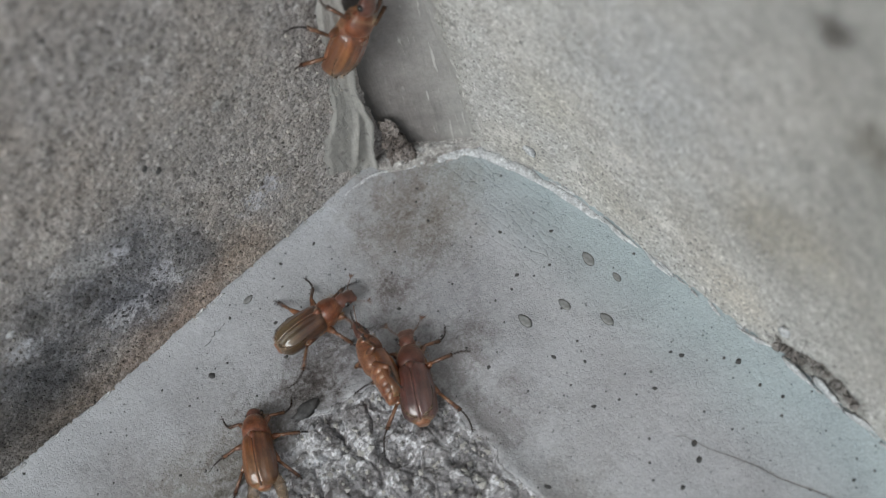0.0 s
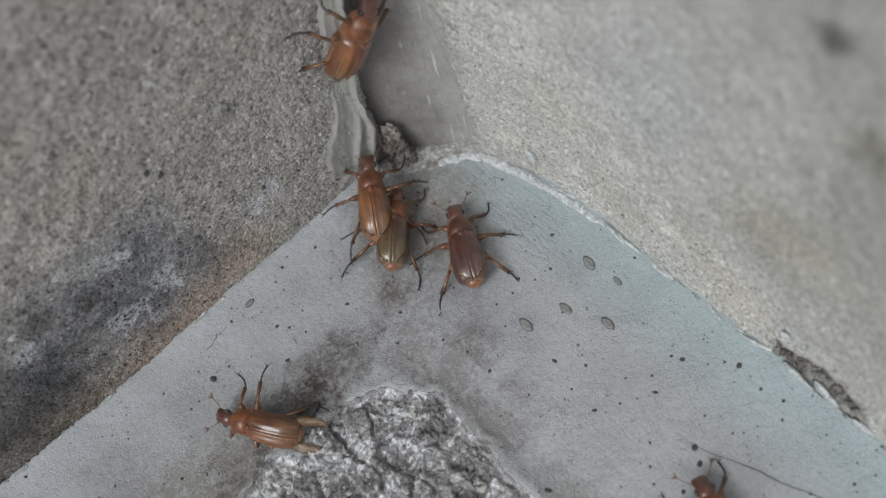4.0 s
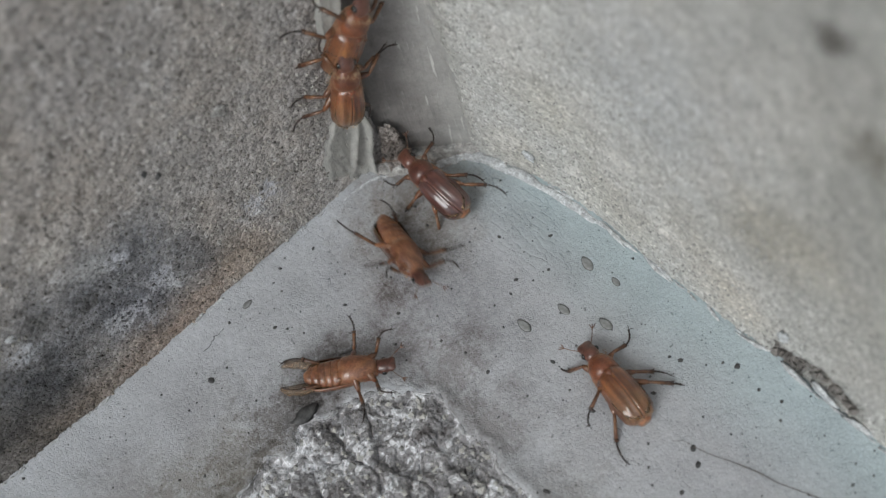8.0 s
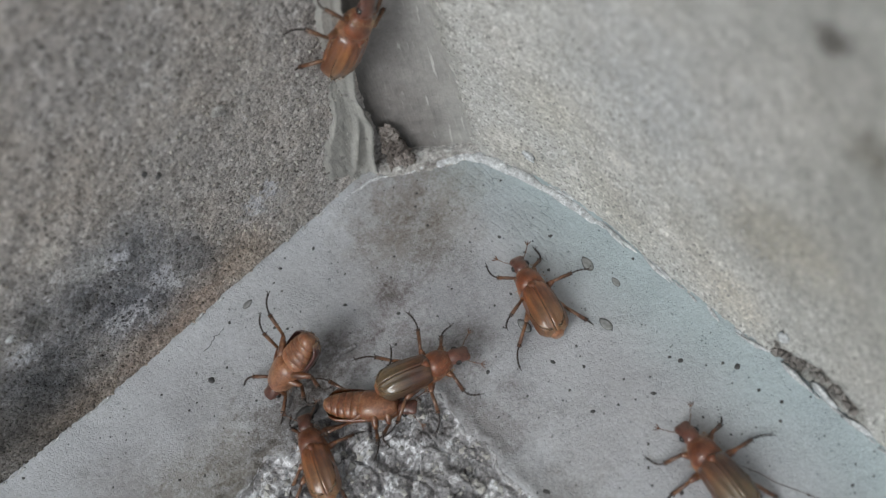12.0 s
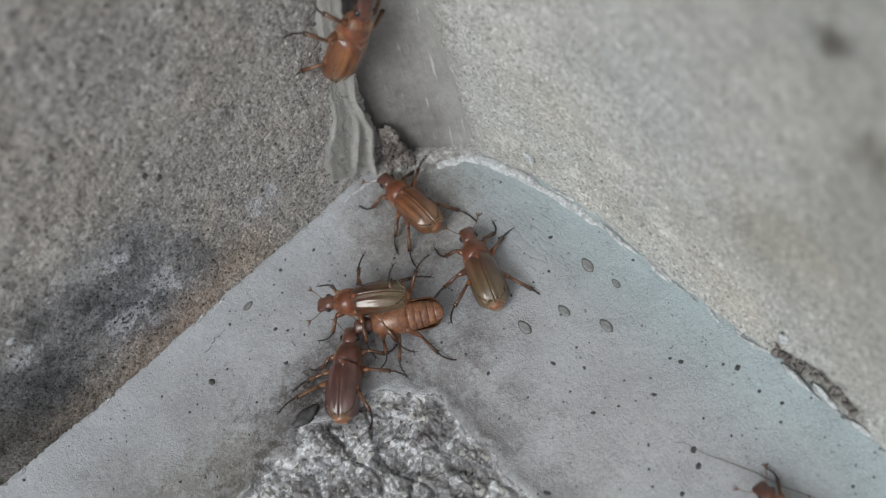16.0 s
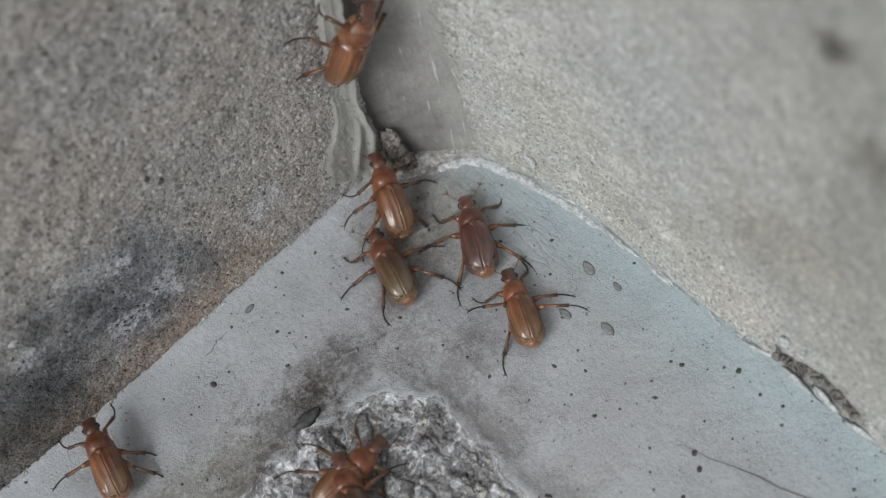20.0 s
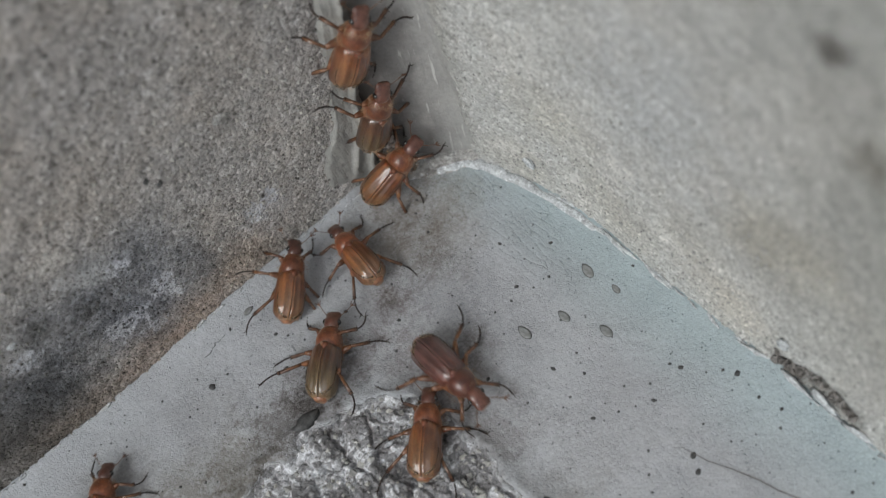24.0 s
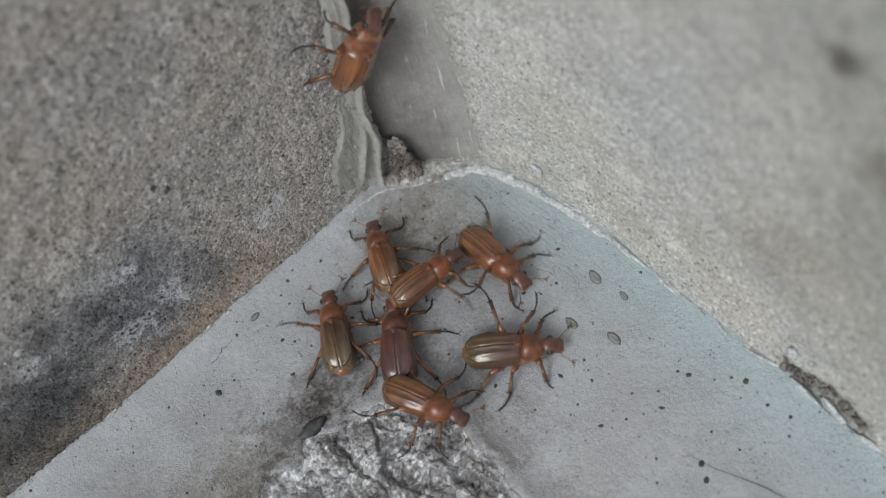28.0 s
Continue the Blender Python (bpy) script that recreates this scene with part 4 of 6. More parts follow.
def rough_ledge():
    """Rough mortar between the paint edge and the corner render."""
    xs, ys = np.arange(-19, -2, 0.25), np.arange(-12, 1, 0.25)
    X, Y = np.meshgrid(xs, ys, indexing="ij")
    s = (X + 17.0) * 0.57 + (Y + 0.5) * 0.82
    z = floor_height(np.minimum(X, -1), np.minimum(Y, -1)) * 0.4 + np.clip((s + 1.7) * 1.0, -2.5, 1.6) + 0.35 * fbm(X, Y, 1.8, 91, 4, 0.65)
    V = np.stack([X, Y, z], -1) * MM
    tagged(new("mortar_ledge", grid_mesh("mortar_ledge", V, len(xs), len(ys), MAT["ledge"])), "rough grey-brown mortar at the foot of the corner render", "mortar", kind="structure")


rough_ledge()


def pebble(at, size, material, label, seed):
    bm = bmesh.new()
    blob(bm, (0, 0, 0), size, random.Random(seed), 0.28, 6, 10)
    ob = new("pebble", mesh_of("pebble", bm, material))
    ob.matrix_basis = pose(at[0] * MM, at[1] * MM, at[2] * MM)
    tagged(ob, label, "pebble", "pebbles in the stone walls")


pebble((-33.1, 0.2, 33.4), (1.3, 0.4, 0.9), MAT["ledge"], "pale grey pebble set in the brown stone wall", 1)
pebble((-71.8, 0.1, 24.9), (0.9, 0.5, 0.8), MAT["lip"], "white pebble set in the brown stone wall", 2)
pebble((-45.5, 0.1, 33.1), (0.55, 0.4, 0.5), MAT["speck"], "black pebble set in the brown stone wall", 3)
pebble((-44.3, 0.1, 31.2), (0.5, 0.4, 0.45), MAT["speck"], "black pebble set in the brown stone wall", 4)
pebble((-45.1, 0.1, 57.7), (0.6, 0.4, 0.5), MAT["speck"], "black pebble set in the brown stone wall", 5)
pebble((-77.7, 0.1, 13.2), (0.6, 0.4, 0.5), MAT["speck"], "black pebble set in the brown stone wall", 6)
pebble((-1.6, -21.0, 7.6), (0.5, 1.4, 1.0), MAT["lip"], "white pebble set in the pale stone wall", 7)
pebble((0.1, -59.5, 25.4), (0.4, 1.0, 1.1), MAT["lip"], "white pebble set in the pale stone wall", 8)


def paint_chip(at, size, turn, seed):
    bm = bmesh.new()
    blob(bm, (0, 0, 0), size, random.Random(seed), 0.35, 5, 10)
    ob = new("paint_chip", mesh_of("paint_chip", bm, MAT["lip"]))
    ob.matrix_basis = pose(at[0] * MM, at[1] * MM, at[2] * MM, 0, 0, turn)
    tagged(ob, "lifted chalky paint chip at the foot of the wall", "paint chip", "paint chips along the wall")


paint_chip((-0.1, -65.6, 9.0), (0.25, 0.9, 1.4), 5, 30)
paint_chip((-0.45, -69.0, 2.1), (0.35, 2.6, 0.6), -6, 31)
paint_chip((-0.3, -73.0, 2.9), (0.35, 2.2, 1.1), -8, 32)
paint_chip((-0.5, -78.6, 2.2), (0.35, 2.4, 0.6), 4, 33)
chance = random.Random(8)
for i in range(44):
    y = -22 - 66 * chance.random()
    big = chance.random() ** 3
    paint_chip((-0.35 + chance.uniform(-0.3, 0.1), y, floor_z(-0.4, y) + chance.uniform(-0.1, 0.3)), (0.14 + 0.2 * big, 0.6 + 2.2 * big, 0.1 + 0.16 * big), chance.uniform(-12, 12), 40 + i)
for i in range(26):
    x = -26 - 66 * chance.random()
    big = chance.random() ** 3
    paint_chip((x, -0.25 + chance.uniform(-0.25, 0.1), floor_z(x, -0.4) + chance.uniform(-0.15, 0.2)), (0.35 + 0.9 * big, 0.16 + 0.2 * big, 0.12 + 0.16 * big), chance.uniform(-12, 12), 90 + i)


# ---- beetles ----
# Lengths in mm; x runs to the head, z up, the middle of the body at the origin.
LEGS = (("front", (2.8, 0.8, -1.0), 48, 1.75, 2.0, 2.6), ("middle", (1.0, 1.1, -1.1), 100, 2.25, 2.6, 3.1), ("hind", (-0.3, 1.2, -1.1), 150, 3.0, 3.4, 3.7))


def elytron_rings(side):
    rings = []
    for i in range(15):
        u = i / 14
        x = 1.75 - 7.35 * u
        w = 2.04 * min(1.0, (u / 0.08 + 0.5) / 1.5) * (0.94 + 0.16 * math.sin(math.pi * min(1.0, u * 0.8 + 0.02)) ** 1.5) * (1 - max(0.0, (u - 0.8) / 0.2) ** 2.6 * 0.5)
        top = 1.85 * (0.80 + 0.20 * math.sin(math.pi * min(1, u * 1.15))) * (1 - max(0.0, (u - 0.72) / 0.28) ** 2 * 0.55)
        rim = -0.55
        outer, inner = [], []
        for k in range(25):
            a = k / 24
            ang = a * math.pi / 2 * 1.06
            rib = 1 + 0.022 * math.cos(a * math.pi * 7) * math.sin(math.pi * u)
            y = max(0.005, w * math.sin(ang)) * rib
            z = rim + (top - rim) * max(0.0, math.cos(ang)) ** 0.72 * rib - 0.10 * math.exp(-(a / 0.05) ** 2)
            outer.append((x, side * y, z))
            inner.append((x, side * y * 0.93, z - 0.14))
        rings.append(outer + inner[::-1])
    return rings


def make_leg(kind, coxa, azimuth, femur, tibia, tarsus, side, parent):
    """One leg; it swings at the coxa. The femur carries the tibia and the dark foot."""
    bm = bmesh.new()
    knee = (femur * 0.95, 0, 0.75)
    tube(bm, [(0, 0, 0), (femur * 0.3, 0, 0.25), (femur * 0.65, 0, 0.55), knee], [0.44, 0.5, 0.42, 0.24], 8)
    leg = part("leg", bm, MAT["leg"], parent)
    leg.matrix_basis = pose(coxa[0] * MM, side * coxa[1] * MM, coxa[2] * MM, 0, 0, side * azimuth)
    bend = side * (0.5 if kind == "front" else -0.28)
    ankle = (knee[0] + tibia * 0.82, bend * tibia * 0.55, -0.75)
    mid = [(a + b) / 2 for a, b in zip(knee, ankle)]
    bm = bmesh.new()
    tube(bm, [knee, mid, ankle], [0.2, 0.24, 0.28], 7)
    part("tibia", bm, MAT["shin"], leg)
    bm = bmesh.new()
    for s in (0.5, 0.93, 0.97):
        p = [a + (b - a) * s for a, b in zip(knee, ankle)]
        tube(bm, [p, (p[0] + 0.3, p[1] + (0.45 if s < 0.95 else -0.35) * side, p[2] + 0.1)], [0.1, 0.03], 4)
    tube(bm, [[a + (b - a) * k for a, b in zip(knee, ankle)] for k in (0.9, 1.03)], [0.29, 0.25], 7)
    path, radii = [ankle], [0.11]
    for j in range(1, 6):
        u = j / 5
        path.append((ankle[0] + tarsus * 0.72 * u, ankle[1] + bend * tarsus * (0.4 * u - 1.0 * u * u), ankle[2] + (-1.24 - ankle[2]) * min(1, u * 1.5)))
        radii.append(0.12 if j < 5 else 0.1)
    for a, b, ra in zip(path, path[1:], radii):
        tube(bm, [a, [(p + q) / 2 for p, q in zip(a, b)], b], [ra * 0.75, ra * 0.9, ra * 1.3], 6)
    tip = path[-1]
    for s in (1, -1):
        tube(bm, [tip, (tip[0] + 0.3, tip[1] + s * 0.22, tip[2] + 0.1), (tip[0] + 0.42, tip[1] + s * 0.4, tip[2] - 0.1)], [0.06, 0.05, 0.02], 5)
    part("tarsus", bm, MAT["foot"], leg, "dark brown jointed foot with claws")
    leg["side"], leg["pair"] = side, kind
    return leg


def down(profile, count, seed, low, high, length):
    """Fine hairs over a body part, leaning back."""
    r = random.Random(seed)
    bm = bmesh.new()
    for _ in range(count):
        x = r.uniform(profile[-1][0], profile[0][0])
        w = np.interp(x, [p[0] for p in profile], [p[1] for p in profile])
        h = np.interp(x, [p[0] for p in profile], [p[2] for p in profile])
        a = r.uniform(low, high) * math.pi
        p = Vector((x, w * math.cos(a), -0.15 + h * math.sin(a) * (1 if math.sin(a) > 0 else 0.55)))
        out = Vector((-0.5 + r.uniform(-0.4, 0.4), math.cos(a) * 0.9, math.sin(a) * 0.9)).normalized()
        side = out.cross(Vector((r.random(), r.random(), r.random()))).normalized() * 0.019
        tip = p + out * length * r.uniform(0.6, 1.2)
        q = [bm.verts.new(v * MM) for v in (p - side, p + side, tip)]
        bm.faces.new(q)
    return bm


def make_beetle(elytra, thorax, label):
    root = tagged(new("beetle"), label, "beetle", "beetles in the corner")
    # belly, ring by ring
    for i in range(6):
        u0, u1 = 0.24 + 0.76 * i / 6, 0.24 + 0.76 * (i + 1.15) / 6
        bm = bmesh.new()
        rings = []
        for u, k in ((u0, 0.99), (u0 + 0.02, 1.015), ((u0 + u1) / 2, 1.01), (u1, 0.94)):
            x = 1.6 - 7.35 * u
            w = 1.95 * math.sqrt(max(0.02, 1 - max(0.0, (u - 0.35) / 0.72) ** 2.2))
            rings.append(oval_ring(x, 0, -0.35 - 0.1 * u, w * k, 1.25 * k * (1 - 0.35 * u), 16, 1.15))
        loft(bm, rings)
        part("belly_ring", bm, MAT["belly"], root)
    bm = bmesh.new()
    loft(bm, [oval_ring(x, 0, z, w, h, 14) for x, w, h, z in ((-4.7, 1.35, 0.8, -0.35), (-5.1, 1.2, 0.7, -0.45), (-5.4, 0.9, 0.5, -0.6), (-5.62, 0.4, 0.25, -0.72))])
    part("tail_plate", bm, MAT["belly"], root)
    bm = bmesh.new()
    loft(bm, [oval_ring(x, 0, -0.5, w, h, 16, 1.2) for x, w, h in ((4.0, 0.9, 0.6), (3.3, 1.5, 1.0), (2.0, 1.9, 1.25), (0.6, 2.05, 1.35), (-0.4, 2.0, 1.3), (-1.0, 1.7, 0.95))])
    part("breast", bm, MAT["belly"], root, "downy orange-brown underside")
    bm = bmesh.new()
    prof = ((1.3, 1.45, 1.3), (1.5, 1.68, 1.55), (2.1, 1.78, 1.74), (2.8, 1.74, 1.66), (3.5, 1.46, 1.38), (4.0, 1.12, 1.05), (4.25, 0.86, 0.75))
    loft(bm, [oval_ring(x, 0, -0.15, w, h, 20, 0.55) for x, w, h in prof])
    part("pronotum", bm, thorax, root)
    part("down", down(sorted(prof, reverse=True), 560, 3, -0.25, 1.25, 0.5), MAT["down"], root, "fine pale hairs on the thorax")
    part("belly_down", down(((3.8, 1.6, 1.0), (1.0, 2.1, 1.4), (-1.0, 2.1, 1.4)), 260, 5, 1.0, 2.0, 0.6), MAT["down"], root, "pale hairs under the thorax")
    bm = bmesh.new()
    loft(bm, [[(x + 0.55, w * c, z) for c, z in ((-1, 1.55), (0, 1.72), (1, 1.55), (0, 1.2))] for x, w in ((0.95, 0.65), (0.55, 0.5), (0.1, 0.15))])
    part("scutellum", bm, thorax, root)
    for side in (1, -1):
        bm = bmesh.new()
        hinge = Vector((1.6, 0.0, 1.1))
        loft(bm, [[Vector(p) - hinge for p in ring] for ring in elytron_rings(side)])
        case = part("elytron", bm, elytra, root)
        case.matrix_basis = Matrix.Translation(hinge * MM)
        case["side"] = side
        fur = down(((1.5, 1.9, 1.85), (0, 2.12, 2.0), (-2.5, 2.26, 2.06), (-4.5, 2.06, 1.72), (-5.5, 1.5, 1.05)), 620, 7 + side, 0.0 if side > 0 else 0.5, 0.5 if side > 0 else 1.0, 0.34)
        bmesh.ops.translate(fur, verts=fur.verts[:], vec=-hinge * MM)
        part("down", fur, MAT["down"], case, "fine golden hairs on the wing case")
        bm = bmesh.new()
        loft(bm, [[(x, side * (0.1 + w * c), z) for c, z in ((0.0, 0.0), (0.5, 0.07), (1.0, 0.0), (0.5, -0.03))]
                  for x, w in ((0, 0.4), (-1.5, 1.2), (-4.0, 1.7), (-6.2, 1.3), (-7.0, 0.4))])
        wing = part("wing", bm, MAT["membrane"], root, "clear amber folded flight wing")
        wing.matrix_basis = pose(1.6 * MM, side * 0.3 * MM, 0.95 * MM)
        wing["side"] = side
    bm = bmesh.new()
    prof = ((3.9, 0.8, 0.7, 0.0), (4.4, 0.98, 0.88, 0.02), (5.0, 1.08, 0.9, -0.02), (5.5, 1.0, 0.74, -0.15), (5.7, 0.92, 0.66, -0.2), (5.85, 1.02, 0.6, -0.24), (6.3, 0.98, 0.42, -0.32), (6.58, 0.74, 0.22, -0.42))
    loft(bm, [oval_ring(x, 0, z, w, h, 18) for x, w, h, z in prof])
    skull = part("head", bm, MAT["head"], root)
    for side in (1, -1):
        bm = bmesh.new()
        blob(bm, (4.95, side * 0.96, 0.05), (0.4, 0.32, 0.42), random.Random(1), 0.0, 8, 12)
        part("eye", bm, MAT["eye"], skull, "glossy black eye")
        bm = bmesh.new()
        tube(bm, [(6.0, side * 0.92, -0.3), (6.6, side * 1.55, -0.25), (7.1, side * 1.95, -0.2), (7.4, side * 2.2, -0.15)], [0.06, 0.05, 0.05, 0.06], 6)
        for k in (-1, 0, 1):
            tube(bm, [(7.38, side * 2.18, -0.15), (7.65 + 0.1 * k, side * (2.4 - 0.22 * k), -0.1 + 0.06 * k), (7.9 + 0.16 * k, side * (2.55 - 0.36 * k), -0.1 + 0.1 * k)], [0.05, 0.085, 0.04], 6)
        part("antenna", bm, MAT["shin"], skull, "short antenna with a fan of three blades")
    for side in (1, -1):
        for kind, coxa, azimuth, femur, tibia, tarsus in LEGS:
            make_leg(kind, coxa, azimuth, femur, tibia, tarsus, side, root)
    return root


amber = make_beetle(MAT["elytra_orange"], MAT["thorax"], "amber-brown chafer beetle with glossy streaked wing cases")
dark = make_beetle(MAT["elytra_dark"], MAT["thorax"], "dark olive-brown chafer beetle with a pale sheen")
red = make_beetle(MAT["elytra_red"], MAT["thorax_dark"], "dark reddish-brown chafer beetle")
BEETLES = {"T": amber, "A": dark, "C": red}
for key in "BDEFJL":
    BEETLES[key] = copy_thing(amber, pose(0, 0, 0))
BEETLES["H"] = copy_thing(dark, pose(0, 0, 0))
for key, length in (("T", 14.6), ("A", 13.8), ("B", 13.6), ("C", 14.2), ("D", 13.1), ("E", 13.8), ("F", 12.9), ("H", 14.2), ("J", 12.8), ("L", 12.2)):
    BEETLES[key].scale = [length / 12.35] * 3
for key, label in (("T", "amber-brown chafer beetle clinging high in the corner joint"), ("H", "large dark olive-brown chafer beetle with a pale sheen"), ("L", "small amber-brown chafer beetle with glossy wing cases")):
    BEETLES[key]["label"] = label


def trailing_wing(beetle, until):
    """Both flight wings hang out behind until they are folded away."""
    for o in beetle.children:
        if o.name.startswith("wing"):
            side = o["side"]
            rest = o.matrix_basis.copy()
            out = rest @ pose(-3.9 * MM, 0.1 * side * MM, -1.1 * MM, side * 8, -7, side * (-4 if side > 0 else -11))
            walk(o, [(0, out), (until, out), (until + 0.6, rest), (28, rest)])


def tuck_head(beetle, until):
    """The head is bent under the thorax at first."""
    for o in beetle.children:
        if o.name.startswith("head"):
            neck = Matrix.Translation((4.2 * MM, 0, -0.3 * MM))
            bent = o.matrix_basis @ neck @ pose(0, 0, 0, 0, 72, 0) @ neck.inverted()
            walk(o, [(0, bent), (until, bent), (until + 0.8, o.matrix_basis.copy()), (28, o.matrix_basis.copy())])


def curve_values(ob, t):
    keys = ob.animation_data
    out = {"location": [0, 0, 0], "rotation_quaternion": [1, 0, 0, 0]}
    for c in keys.action.layers[0].strips[0].channelbag(keys.action_slot).fcurves:
        out[c.data_path][c.array_index] = c.evaluate(frame(t))
    return out["location"], out["rotation_quaternion"]


STANCES = {}


def stance(key, t, **legs):
    """Where a beetle sets its legs at t: left and right front, middle and hind, each (degrees forward or back, degrees lifted)."""
    STANCES.setdefault(key, []).append((t, legs))


def stride(beetle, phase, calm=1.0, held=()):
    """Legs that step as the beetle walks, and paddle while it lies on its back."""
    from mathutils import Quaternion
    times = [i * 0.25 for i in range(113)]
    places = [curve_values(beetle, t) for t in times]
    legs = [o for o in beetle.children if o.name.startswith("leg")]
    rest = {leg: leg.matrix_basis.copy() for leg in legs}
    beat = []
    for i in range(len(times)):
        a, b = places[max(i - 1, 0)], places[min(i + 1, len(times) - 1)]
        speed = (Vector(b[0]) - Vector(a[0])).length / 0.5
        turn = 2 * math.acos(min(1.0, abs(Quaternion(a[1]).normalized().dot(Quaternion(b[1]).normalized())))) / 0.5
        up = Quaternion(places[i][1]) @ Vector((0, 0, 1))
        on_back = up.z < 0.25 and up.y > -0.5 and up.x > -0.5
        beat.append(((26 if on_back else min(22, 2.5 + speed * 1300 + turn * 9)) * calm, on_back))
    for j, leg in enumerate(legs):
        side, pair = leg["side"], leg["pair"]
        lead = 0.0 if (side > 0) == (pair != "middle") else math.pi
        rows = []
        lean = random.Random(j * 13 + int(phase * 10)).uniform(-15, 15)
        key = ("l" if side > 0 else "r") + pair[0]
        for t, (amp, on_back) in zip(times, beat):
            w = 2 * math.pi * 1.3 * t + lead + phase + (j * 0.9 if on_back else 0)
            swing, rise = amp * math.sin(w), (amp * 0.5 if on_back else amp * 0.35) * max(0.0, math.cos(w))
            turn = side * -swing + lean
            for at, placed in held:
                near = max(0.0, 1 - abs(t - at) / 0.5)
                if key in placed and near > 0:
                    turn, rise = turn + (side * placed[key][0] - turn) * near, rise + (placed[key][1] - rise) * near
            rows.append((t, rest[leg] @ pose(0, 0, 0, 0, -rise, turn)))
        walk(leg, rows)


def open_wings(beetle, spans):
    """Wing cases swing out and the flight wings spread in each span of (start, end, degrees)."""
    for o in beetle.children:
        case, wing = o.name.startswith("elytron"), o.name.startswith("wing")
        if not (case or wing):
            continue
        side, rest = o["side"], o.matrix_basis.copy()
        rows = [(0, rest)]
        for a, b, deg in spans:
            out = rest @ (pose(0, 0, 0, side * 18, 14, side * -deg * 0.55) if case else pose(0, 0, 0, 0, 4, side * -deg))
            rows += [(a - 0.15, rest), (a, out), (b, out), (b + 0.2, rest)]
        rows.append((28, rest))
        walk(o, rows)



